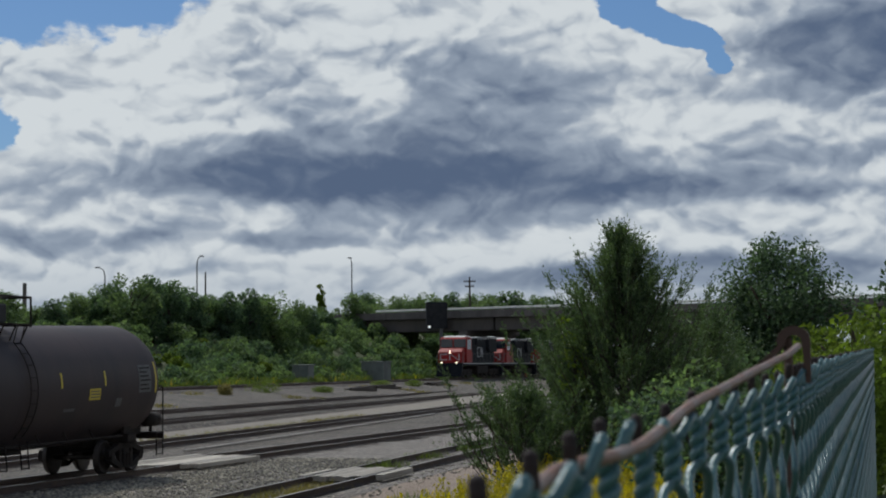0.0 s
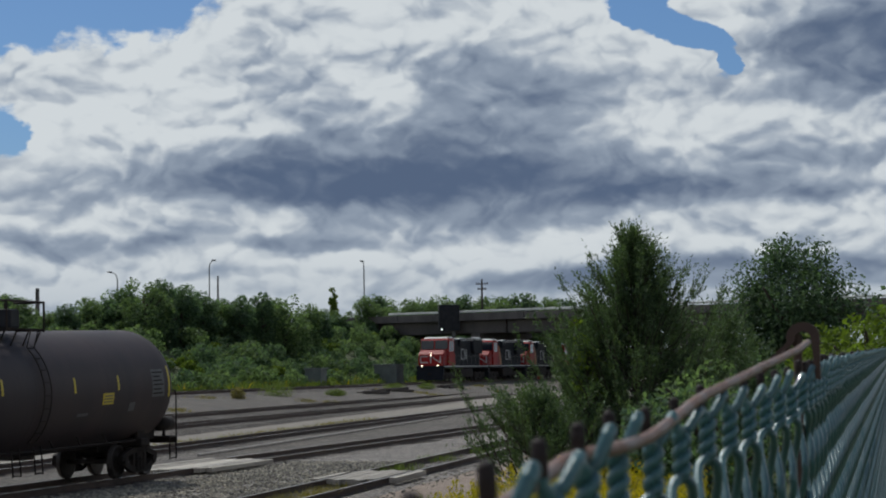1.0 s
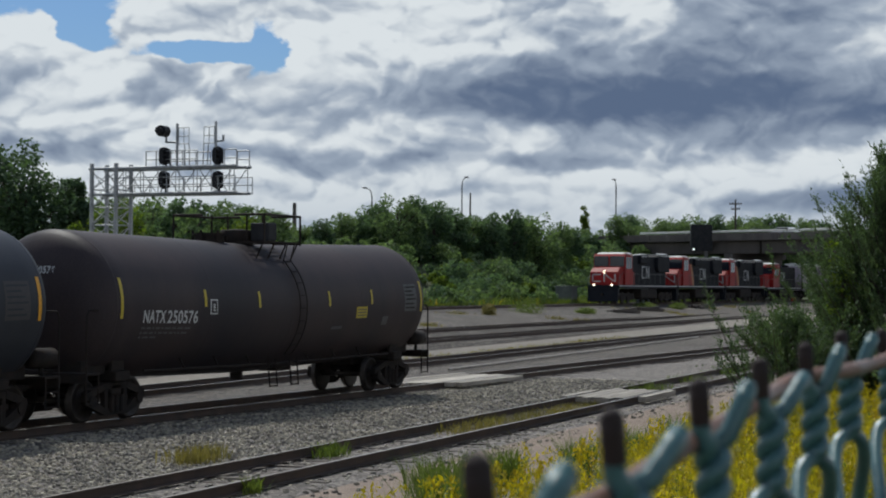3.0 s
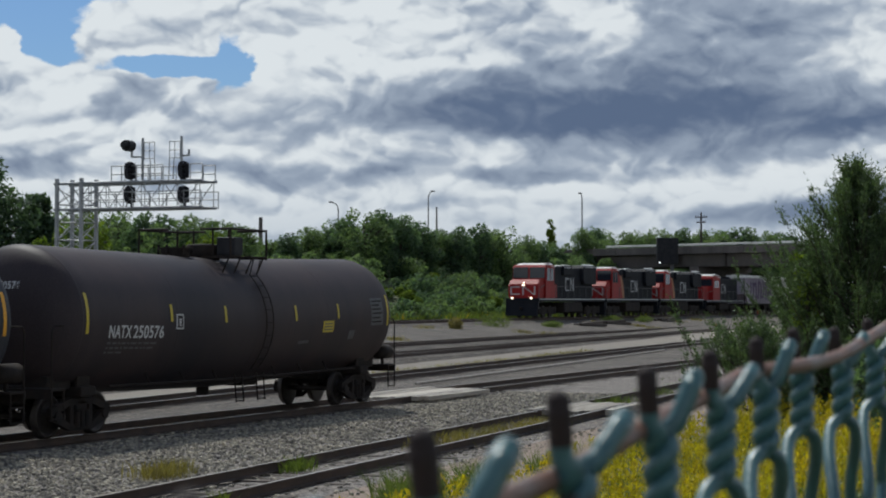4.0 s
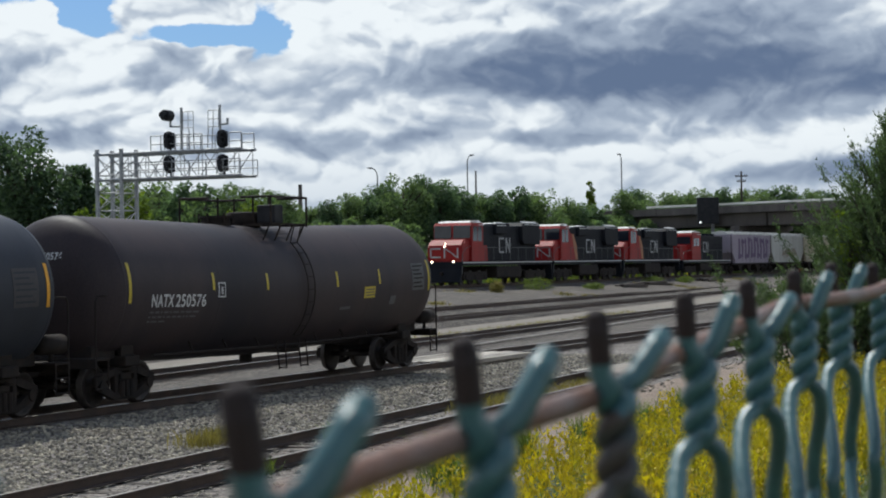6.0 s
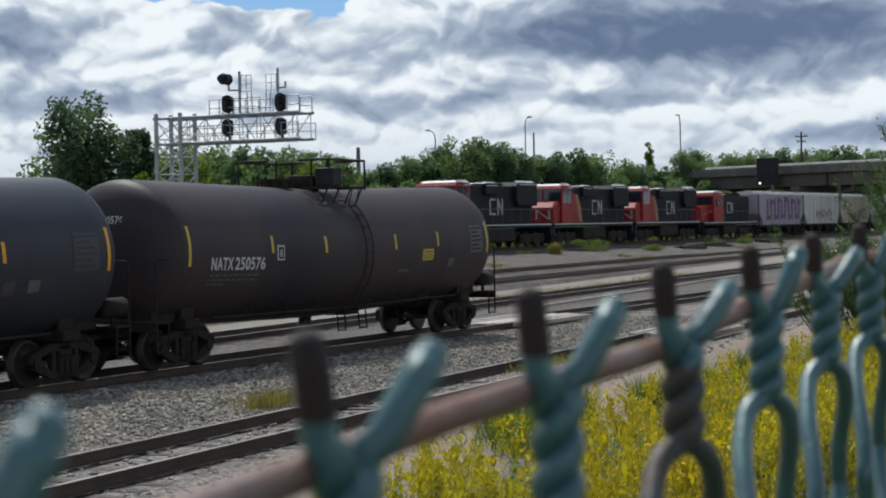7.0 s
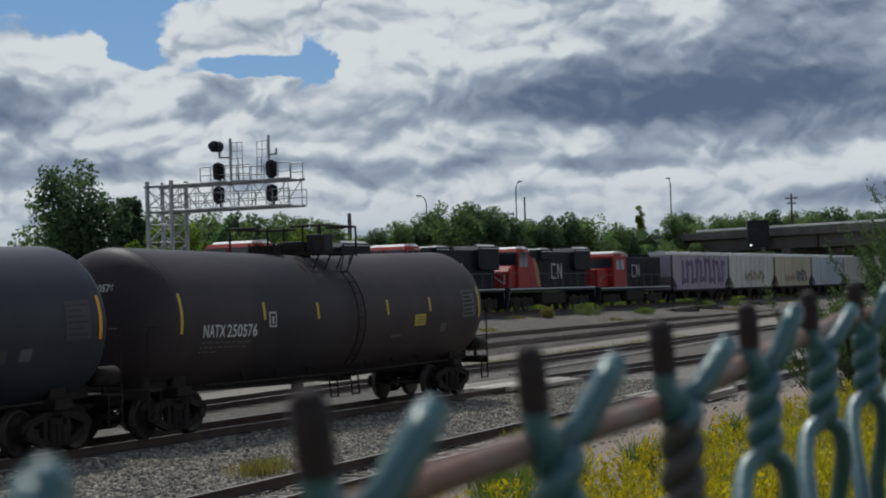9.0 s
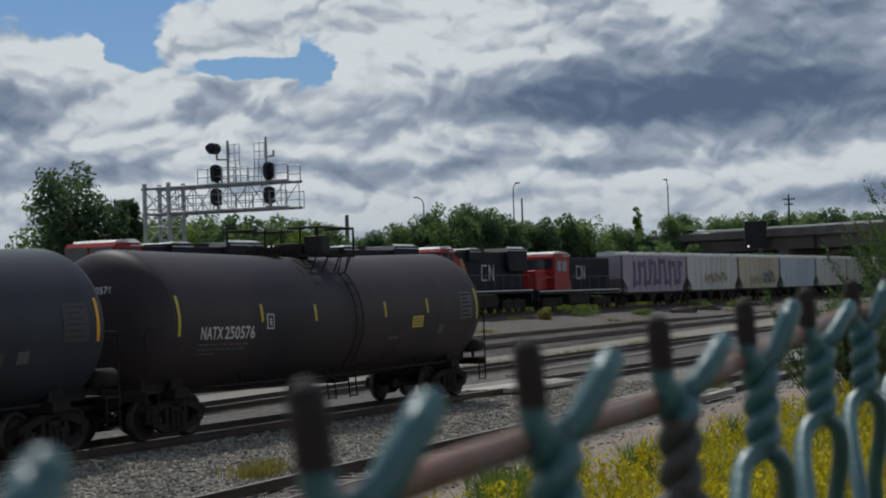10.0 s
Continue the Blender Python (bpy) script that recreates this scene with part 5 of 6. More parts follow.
def relay_cabinet(x, y, w, h, d):
    t = thing("relay_cabinet", "grey-green metal trackside relay cabinet", "cabinet", "trackside cabinets", at=pose(x, y, ground_z(x, y) - 0.05, 0, 0, -8))
    bm = bmesh.new()
    box(bm, -d / 2, d / 2, -w / 2, w / 2, 0, h, 0.04)
    part("body", bm, CABINET, t)
    bm = bmesh.new()
    box(bm, -d / 2 - 0.12, d / 2 + 0.12, -w / 2 - 0.12, w / 2 + 0.12, h + 0.002, h + 0.12, 0.03)
    part("roof", bm, CABINET, t, "overhanging lid")
    for s in (-1, 1):
        bm = bmesh.new()
        box(bm, -d / 2 - 0.03, -d / 2 + 0.001, s * w / 4 - w / 4 + 0.06, s * w / 4 + w / 4 - 0.06, 0.15, h - 0.12, 0.01)
        door = part("door", bm, CABINET, t, "flat metal door")
        bm = bmesh.new()
        box(bm, -d / 2 - 0.07, -d / 2 - 0.028, s * 0.12 - 0.03, s * 0.12 + 0.03, h * 0.45, h * 0.58)
        part("handle", bm, POLE, door, "steel handle")


relay_cabinet(176.2, 39.8, 1.85, 1.95, 1.2)
relay_cabinet(195.8, 38.4, 2.75, 2.25, 1.8)


def car(label, paint):
    """A small hatchback, nose towards +x."""
    t = thing("car", label, "car", "cars on the road")
    bm = bmesh.new()
    prism(bm, [(-2.1, 0.35), (2.1, 0.35), (2.15, 0.75), (1.1, 0.95), (0.55, 1.42), (-1.2, 1.45), (-1.9, 1.0), (-2.15, 0.9)], -0.85, 0.85)
    bmesh.ops.bevel(bm, geom=bm.edges[:], offset=0.06, segments=2, affect="EDGES")
    body = part("body", bm, paint, t)
    bm = bmesh.new()
    prism(bm, [(0.95, 0.97), (0.5, 1.36), (-1.15, 1.38), (-1.6, 1.0)], -0.86, 0.86)
    part("side_windows", bm, GLASS, body, "dark side glass")
    for x in (-1.3, 1.35):
        for y in (-0.78, 0.78):
            bm = bmesh.new()
            rod(bm, (0, -0.1, 0), (0, 0.1, 0), 0.32, 16)
            w = part("wheel", bm, GRIME, t, "black wheel")
            w.matrix_basis = Matrix.Translation((x, y, 0.32))
            MOVING.append((w, "carwheel", (x, y), 0.32))
    return t


CARPAINT = surface("white car paint", (0.75, 0.76, 0.76), (0.7, 0.7, 0.7), 0.3, 0, 1, 5, 0.05, coat=0.5)
MOVING.append((car("small white car crossing the overpass", CARPAINT), "drive", 39.0, 22.0))
MOVING.append((car("small white car following on the road", CARPAINT), "drive", 221.0, 22.3))


# ---------------------------------------------------------------- yard details
def crossing(cx, cy, turn, rows, label):
    """Bleached planks laid between and beside the rails."""
    t = thing("plank_crossing", label, "crossing", "plank crossings", at=pose(cx, cy, 0, 0, 0, turn))
    for y, x0, x1, w in rows:
        bm = bmesh.new()
        box(bm, x0, x1, y - w / 2, y + w / 2, -0.12, 0.015 + random.uniform(-0.01, 0.012), 0.012)
        part("plank", bm, PLANK, t)


crossing(54.0, 0, 0, [(y, -2.9 + random.uniform(-0.4, 0.4), 3.4 + random.uniform(-0.5, 0.5), 0.2) for y in (-0.56, -0.34, -0.12, 0.1, 0.32, 0.54)] + [(-1.02, -2.2, 3.0, 0.22), (-1.27, -1.9, 3.2, 0.2), (1.02, -1.5, 3.8, 0.22)], "bleached plank crossing between the rails")
crossing(48.6, -7.39, 3.35, [(y, -2.0 + random.uniform(-0.3, 0.3), 2.2 + random.uniform(-0.3, 0.3), 0.2) for y in (-0.56, -0.34, -0.12, 0.1, 0.32, 0.54)] + [(-1.02, -1.3, 2.2, 0.2), (1.02, -1.6, 1.4, 0.22)], "worn plank crossing with a broken edge")

bm = bmesh.new()
rod(bm, (62.5, 3.55, -0.12), (84.0, 5.45, -0.12), 0.055, 6), rod(bm, (84.0, 5.45, -0.12), (112.0, 8.2, -0.12), 0.055, 6)
tagged(part("loose_rail", bm, surface("bleached rail", (0.34, 0.31, 0.27), (0.24, 0.21, 0.18), 0.6, 0.3, 2, 30, 0.2)), "pale spare rail lying on the ballast", "rail")

for x, y, w, n in ((150.5, 29.0 - 3.5, 3.5, 5), (159.0, 25.9, 3.0, 4), (177.5, 26.6, 3.4, 5)):
    t = thing("tie_heap", "dark heap of discarded ties beside the track", "tie heap", "tie heaps", at=pose(x, y, ground_z(x, y), 0, 0, random.uniform(-30, 30)))
    for k in range(n):
        bm = bmesh.new()
        box(bm, -w / 2, w / 2, -0.12, 0.12, 0, 0.22, 0.02)
        ob = part("tie", bm, TIE, t)
        ob.matrix_basis = pose(random.uniform(-0.5, 0.5), k * 0.3 - 0.5, -0.02 + 0.12 * (k % 2), 0, random.uniform(-4, 4), random.uniform(-15, 15))


def switch_stand(x, y):
    t = thing("switch_stand", "low red switch stand beside the main line", "switch stand", at=pose(x, y, ground_z(x, y)))
    bm = bmesh.new()
    box(bm, -0.2, 0.2, -0.25, 0.25, 0, 0.25, 0.03), rod(bm, (0, 0, 0.2), (0, 0, 0.75), 0.05, 8)
    part("base", bm, GRIME, t, "black cast base and spindle")
    bm = bmesh.new()
    lathe(bm, [(-0.03, 0.2), (-0.02, 0.26), (0.02, 0.26), (0.03, 0.2)], "x", 20)
    part("target", bm, RED, t, "round red target").matrix_basis = Matrix.Translation((-0.06, 0, 0.72))


switch_stand(217.0, 26.4)


def ballast():
    """Loose stones on the beds and shoulders nearest the fence."""
    rng = np.random.default_rng(5)
    base = np.array([(-1, -1, -0.6), (1, -0.8, -0.6), (0.9, 1, -0.5), (-0.9, 0.9, -0.6), (-0.6, -0.7, 0.7), (0.7, -0.5, 0.6), (0.5, 0.7, 0.8), (-0.7, 0.5, 0.5)])
    quads = np.array([(0, 3, 2, 1), (4, 5, 6, 7), (0, 1, 5, 4), (1, 2, 6, 5), (2, 3, 7, 6), (3, 0, 4, 7)])
    n = 26000
    x = 14 + 46 * rng.random(n) ** 1.4
    y = np.where(rng.random(n) < 0.75, rng.uniform(-7.2, -1.0, n), rng.uniform(-10.6, -0.2, n))
    y += 0.0585 * (x - 30) * (y < -3)
    size = rng.uniform(0.018, 0.05, n)
    v = base[None] * rng.uniform(0.7, 1.2, (n, 8, 3)) * size[:, None, None]
    a = rng.uniform(0, 6.28, n)
    c, s = np.cos(a)[:, None], np.sin(a)[:, None]
    v = np.stack([v[..., 0] * c - v[..., 1] * s, v[..., 0] * s + v[..., 1] * c, v[..., 2] * 0.8], -1)
    z = np.array([max(ground_z(p, q), -0.215 if abs(q) < 1.6 or abs(q + 8.95 - 0.0585 * (p - 22)) < 1.6 else -1) for p, q in zip(x, y)])
    v += np.stack([x, y, z + size * 0.3], -1)[:, None]
    f = quads[None] + 8 * np.arange(n)[:, None, None]
    ob = mesh_of("ballast_stones", v.reshape(-1, 3).tolist(), f.reshape(-1, 4).tolist(), STONE)
    tagged(ob, "loose grey and tan crushed stone between the tracks", "ballast", kind="stuff")


ballast()


# ---------------------------------------------------------------- plants
def leaves(rng, centres, radii, n, size, slim=0.6, shell=0.55, up=0.3):
    """Leaf quads scattered through lobes, thicker towards their outside."""
    centres, radii = np.asarray(centres, float), np.asarray(radii, float)
    w = radii.prod(1) ** (2 / 3)
    k = rng.choice(len(centres), n, p=w / w.sum())
    d = rng.normal(size=(n, 3))
    d /= np.linalg.norm(d, axis=1)[:, None]
    p = centres[k] + d * radii[k] * (shell + (1.06 - shell) * rng.random(n) ** 0.6)[:, None]
    ax = rng.normal(size=(n, 3)) + d * 0.6 + np.array([0, 0, -0.2])
    ax /= np.linalg.norm(ax, axis=1)[:, None]
    nm = rng.normal(size=(n, 3)) + np.array([0, 0, up * 3]) + d * 0.8
    side = np.cross(ax, nm)
    side /= np.linalg.norm(side, axis=1)[:, None] + 1e-9
    s = size * rng.uniform(0.6, 1.3, n)[:, None]
    bend = np.cross(side, ax) * s * 0.15
    return np.stack([p - ax * s, p + side * s * slim + bend, p + ax * s, p - side * s * slim + bend], 1)


def leaf_mesh(name, quads, material, parent=None, label="", index=None, materials=None):
    n = len(quads)
    ob = mesh_of(name, quads.reshape(-1, 3).tolist(), np.arange(4 * n).reshape(n, 4).tolist(), material, parent, label)
    if materials:
        for m in materials:
            ob.data.materials.append(m)
        ob.data.polygons.foreach_set("material_index", index)
    return ob


def trunk(parent, height, r, limbs, rng, spread):
    bm = bmesh.new()
    pts = [(0.12 * height * 0.1 * math.sin(k * 1.3), 0.1 * height * 0.1 * math.cos(k * 1.7) - 0.05, -0.3 + (height + 0.3) * k / 5) for k in range(6)]
    tube(bm, pts, r, 8, r * 0.35)
    for _ in range(limbs):
        z = height * rng.uniform(0.3, 0.9)
        a = rng.uniform(0, 6.28)
        l = spread * rng.uniform(0.5, 0.9)
        tube(bm, [(0, 0, z), (0.5 * l * math.cos(a), 0.5 * l * math.sin(a), z + 0.25 * l), (l * math.cos(a), l * math.sin(a), z + 0.7 * l)], r * 0.4, 6, r * 0.1)
    return part("trunk", bm, BARK, parent, "grey-brown trunk with limbs")


def tree(seed, height, width, material, label, at, n=2600, leaf=0.2, low=0.15, slim=0.6, lobes=16, group="trees of the far row", name="tree", shell=0.55):
    rng = np.random.default_rng(seed)
    t = thing(name, label, "tree", group, at=at)
    trunk(t, height * 0.75, 0.05 * width + 0.05, 7, rng, width * 0.4)
    cs, rs = [], []
    for k in range(lobes):
        h = low + (0.93 - low) * (k + rng.random()) / lobes
        half = width / 2 * math.sin(min(1.0, (h - low * 0.5) / (0.45 - low * 0.5)) * math.pi / 2) * (1 - max(0.0, h - 0.5) ** 1.6 * 1.75)
        a, r = rng.uniform(0, 6.28), half * rng.uniform(0.25, 0.72)
        size = width * rng.uniform(0.15, 0.25) * (0.65 if h > 0.75 else 1.0)
        cs.append((r * math.cos(a), r * math.sin(a), h * height)), rs.append((size, size, size * rng.uniform(0.75, 1.1)))
    cs.append((0, 0, height * 0.5)), rs.append((width * 0.3, width * 0.3, height * 0.3))
    leaf_mesh("crown", leaves(rng, cs, rs, n, leaf, slim, shell), material, t, "uneven leafy crown with gaps")
    return t


def scaled(x, y, z, s, turn, sz=None):
    return Matrix.Translation((x, y, z)) @ Matrix.Rotation(turn, 4, "Z") @ Matrix.Diagonal((s, s, sz or s, 1))


def place_trees():
    """The row behind the bank, by bearing and height of the tops in degrees over the camera."""
    rng = np.random.default_rng(11)
    away = pose(0, 0, -300)
    kinds = [tree(20 + k, 8.0, w, m, l, away, 5200, 0.165, low=0.06, lobes=24) for k, (w, m, l) in enumerate((
        (6.0, LEAF, "round broadleaf tree with mid-green summer crown"), (5.2, DARKLEAF, "dense dark green broadleaf tree"), (6.6, LEAF, "wide leafy green tree in the row"), (4.6, DARKLEAF, "narrow dark green tree in the row")))]
    eye = Vector((0, -23.35, 2.88))
    row = ((5, 300, 134), (175, 345, 150), (225, 347, 138), (270, 345, 170), (310, 348, 165), (350, 352, 172), (395, 356, 168), (440, 365, 172), (480, 370, 180), (530, 396, 185),
           (565, 385, 182), (600, 376, 185), (640, 374, 190), (668, 358, 188), (700, 343, 186), (735, 341, 189), (765, 352, 192), (800, 364, 196), (832, 382, 200), (865, 372, 200), (905, 365, 203), (945, 374, 206), (985, 390, 214), (1010, 398, 225),
           (1092, 374, 262), (1125, 380, 300), (1160, 384, 320), (1195, 382, 330), (1225, 377, 335), (1262, 375, 335), (1300, 380, 340), (1335, 377, 335), (1365, 373, 335), (1400, 378, 335), (1435, 384, 340), (1475, 398, 340), (1515, 400, 330), (1560, 402, 340))
    for n, (px, py, d) in enumerate(row):
        for back in ((0,) if px < 260 else (0, 1, 2)):
            az, el = radians(23.41 - (px - 784) / 58.0 + back * rng.uniform(-0.55, 0.55)), radians((507 - py) / 58.0)
            dist = d + back * 14
            x, y = eye.x + dist * math.cos(az), eye.y + dist * math.sin(az)
            g = ground_z(x, y) - 0.2
            top = eye.z + dist * math.tan(el) - back * rng.uniform(0.2, 1.6)
            h = max(2.5, top - g)
            k = kinds[int(rng.integers(4))]
            sy = min(max(h * rng.uniform(0.95, 1.35), 6.5), 12.5)
            copy_thing(k, scaled(x, y, g, sy / 8.0, rng.uniform(0, 6.28), h / 8.0))
    for k in kinds:
        for o in (*k.children_recursive, k):
            bpy.data.objects.remove(o)
    # slim young tree alone on the skyline, a willow and a lime-green shrub by the gantry
    g = ground_z(298.5, 80.3)
    tree(51, 17.2 - g, 2.7, LIMELEAF, "slim young tree alone on the skyline", pose(298.5, 80.3, g), 1500, 0.2, 0.4, lobes=14, group="single trees")
    for px, py, d, w, m, l in ((45, 258, 128, 7.4, DENSELEAF, "dense dark round tree beyond the signal gantry"), (135, 312, 130, 3.8, DENSELEAF, "small dark blue-green tree beside a rounder one"), (225, 350, 125, 4.5, LIMELEAF, "lime-green willow beside the signal gantry"), (160, 365, 122, 3.5, LIMELEAF, "lime-green shrub below the gantry"), (330, 372, 150, 4.0, LEAF, "green shrub behind the gantry"), (420, 385, 150, 4.5, LIMELEAF, "yellow-green shrub behind the tank car")):
        az, el = radians(23.41 - (px - 784) / 58.0), radians((507 - py) / 58.0)
        x, y = d * math.cos(az), -23.35 + d * math.sin(az)
        g = ground_z(x, y)
        tree(int(px), 2.88 + d * math.tan(el) - g, w, m, l, pose(x, y, g), 12000 if m is DENSELEAF else 1800, 0.17, 0.05, lobes=34 if m is DENSELEAF else 16, shell=0.3 if m is DENSELEAF else 0.55, group="single trees")


place_trees()


def shrub_bank():
    """The overgrown slope behind the main line."""
    rng = np.random.default_rng(3)
    for name, material, count, label, lo, hi in (("shrubs", LEAF, 520, "dense mid-green shrubs over the bank", 0.6, 1.7), ("shrubs", DARKLEAF, 230, "dark green shrubs among the lighter ones", 0.7, 1.6), ("shrubs", LIMELEAF, 150, "yellow-green shrubs and vines on the bank", 0.4, 1.1)):
        cs, rs = [], []
        while len(cs) < count * 3:
            x, y = rng.uniform(88, 268), 39.0 + 30 * rng.random() ** 1.2
            if material is LIMELEAF:
                y = 39.5 + 20 * rng.random() ** 1.7
            s, w = road_frame(x, y)
            if (s > 0 and w < 6) or y < 38.6:
                continue
            r = rng.uniform(lo, hi) * (0.7 if y < 43 else 1.0)
            g = ground_z(x, y)
            for _ in range(3):
                q = r * rng.uniform(0.45, 0.75)
                cs.append((x + rng.normal() * r * 0.6, y + rng.normal() * r * 0.5, g + q * 0.6 + rng.uniform(0, r * 0.9))), rs.append((q, q, q * 0.85))
        ob = leaf_mesh("shrubs", leaves(rng, cs, rs, len(cs) * 85, 0.17, 0.65, 0.55), material)
        tagged(ob, label, "shrubs", kind="stuff")
    # rank grass and goldenrod at the foot of the bank
    n = 9000
    x, y = rng.uniform(90, 215, n), 38.3 + 3.6 * rng.random(n)
    quads = blades(rng, x, y, 0.5, 1.0, 0.05)
    ob = leaf_mesh("verge_grass", quads, WEED, index=(rng.random(n) < 0.07).astype(int), materials=[GOLD])
    tagged(ob, "yellow-green rank grass at the foot of the bank", "grass", kind="stuff")


def blades(rng, x, y, lo, hi, width, lean=0.35, z=None):
    n = len(x)
    g = np.array([ground_z(a, b) for a, b in zip(x, y)]) if z is None else z
    h = rng.uniform(lo, hi, n)
    a, l = rng.uniform(0, 6.28, n), rng.normal(0, lean, (n, 2)) * h[:, None]
    side = np.stack([np.cos(a), np.sin(a), 0 * a], 1) * (width * rng.uniform(0.5, 1.3, n))[:, None]
    p = np.stack([x, y, g - 0.03], 1)
    top = p + np.stack([l[:, 0], l[:, 1], h], 1)
    mid = p * 0.45 + top * 0.55 - np.stack([l[:, 0], l[:, 1], 0 * h], 1) * 0.2
    return np.stack([p, mid + side, top, mid - side], 1)


shrub_bank()


def weeds():
    rng = np.random.default_rng(8)

    def tufts(name, spots, n, lo, hi, spread, material, label, width=0.012):
        xs, ys = [], []
        for x, y, r in spots:
            xs.append(x + rng.normal(0, r, n)), ys.append(y + rng.normal(0, r * spread, n))
        ob = leaf_mesh(name, blades(rng, np.concatenate(xs), np.concatenate(ys), lo, hi, width), material)
        tagged(ob, label, "grass", kind="stuff")

    fore = lambda x, v: (x, -8.95 + 0.0585 * (x - 22) + v)
    tufts("track_grass", [(*fore(36 + k * 0.8, rng.uniform(-0.4, 0.5)), 0.35) for k in range(12)], 90, 0.12, 0.32, 0.7, DRYGRASS, "dry golden grass between the rails")
    tufts("grass_tuft", [(30.3, -7.95, 0.25), (30.8, -7.8, 0.2), (52.5, -6.6, 0.4), (54.5, -6.5, 0.5), (24.5, -9.6, 0.15), (60, -6.0, 0.6), (66, -5.8, 0.6)], 160, 0.12, 0.34, 0.6, WEED, "yellow-green grass tufts along the track")
    tufts("weed_clump", [(25.3, -12.2, 0.22), (25.7, -12.5, 0.2), (27.3, -12.6, 0.16), (29.5, -13.0, 0.2), (23.5, -13.2, 0.3), (32.0, -13.1, 0.3), (36.0, -12.9, 0.3)], 330, 0.3, 0.75, 0.8, WEED, "yellow-green weed clumps on the lane edge", 0.010)
    tufts("grass_tuft", [(28.2, -6.4, 0.3), (28.9, -6.2, 0.3)], 220, 0.15, 0.4, 0.5, DRYGRASS, "brownish weed tuft in the ballast")
    tufts("lane_grass", [(66 + 0.9 * k + rng.uniform(-0.5, 0.5), 8.6 + 0.066 * (k * 0.9 - 3) + rng.uniform(-0.3, 0.3), 0.5) for k in range(45)], 40, 0.06, 0.3, 0.6, DRYGRASS, "dry weeds along the pale lane", 0.02)
    tufts("yard_grass", [(rng.uniform(80, 190), rng.uniform(22, 28), 0.7) for k in range(16)], 90, 0.08, 0.32, 0.5, DRYGRASS, "scattered yellow-green weeds by the main line", 0.03)
    for x, y, r, h, m, l in ((131.5, 26.8, 1.8, 0.95, WEED, "rounded pale green bush near the main line"), (123.0, 26.5, 0.7, 0.8, DRYGRASS, "small pale weed near the main line"), (141, 25.5, 1.2, 0.5, WEED, "low pale green bush near the main line"), (163.0, 27.5, 1.5, 0.6, WEED, "low pale green bush near the main line"), (170.0, 26.5, 1.2, 0.6, WEED, "low pale green bush near the main line")):
        t = thing("bush", l, "bush", "low bushes", at=pose(x, y, ground_z(x, y)))
        q = leaves(rng, [(0, 0, h * 0.4), (r * 0.4, 0, h * 0.35), (-r * 0.4, 0.1, h * 0.35)], [(r * 0.6, r * 0.6, h * 0.6)] * 3, 900, 0.09, 0.35, 0.3, 0.1)
        leaf_mesh("foliage", q, m, t)


weeds()


def goldenrod():
    """A thick stand of goldenrod between the fence and the dirt lane."""
    rng = np.random.default_rng(21)
    quads, index = [], []
    n = 3000
    x = 14 + 52 * rng.random(n) ** 1.5
    v = -15.4 - 5.6 * rng.random(n) ** 0.75
    y = v + 0.0585 * x
    edge = np.clip((-15.0 - v) / 1.6, 0.15, 1)
    keep = rng.random(n) < 0.35 + 0.65 * edge
    for a, b, e in zip(x[keep], y[keep], edge[keep]):
        g = ground_z(a, b)
        h = rng.uniform(0.55, 1.15) * (0.65 + 0.35 * e)
        lx, ly = rng.normal(0, 0.12, 2)
        m = 20
        hh = rng.uniform(0.1, 0.85, m) * h
        ang = rng.uniform(0, 6.28, m)
        o = np.stack([a + lx * hh / h, b + ly * hh / h, g + hh], 1)
        d = np.stack([np.cos(ang) * 0.8, np.sin(ang) * 0.8, rng.uniform(0.2, 0.9, m)], 1) * rng.uniform(0.06, 0.12, m)[:, None]
        s = np.stack([-np.sin(ang), np.cos(ang), 0 * ang], 1) * 0.009
        quads.append(np.stack([o, o + d * 0.5 + s, o + d, o + d * 0.5 - s], 1)), index.append(np.zeros(m, int))
        stem = np.array([[(a - 0.005, b, g), (a + 0.005, b, g), (a + lx + 0.004, b + ly, g + h), (a + lx - 0.004, b + ly, g + h)]])
        quads.append(stem), index.append(np.zeros(1, int))
        if rng.random() < 0.25 + 0.6 * e:
            k = 52
            arm = rng.uniform(0, 6.28, k)
            out = rng.uniform(0, 0.10, k)
            hz = h * rng.uniform(0.68, 1.06, k) - out * 0.3
            c = np.stack([a + lx + np.cos(arm) * out, b + ly + np.sin(arm) * out, g + hz], 1)
            u = rng.normal(size=(k, 3)) * 0.016 + np.array((0, 0, 0.024))
            w = rng.normal(size=(k, 3)) * 0.010
            quads.append(np.stack([c - u, c + w, c + u, c - w], 1)), index.append(np.ones(k, int))
    ob = leaf_mesh("goldenrod", np.concatenate(quads), WEED, index=np.concatenate(index), materials=[GOLD])
    tagged(ob, "thick stand of flowering yellow goldenrod along the fence", "wildflowers", kind="stuff")


goldenrod()


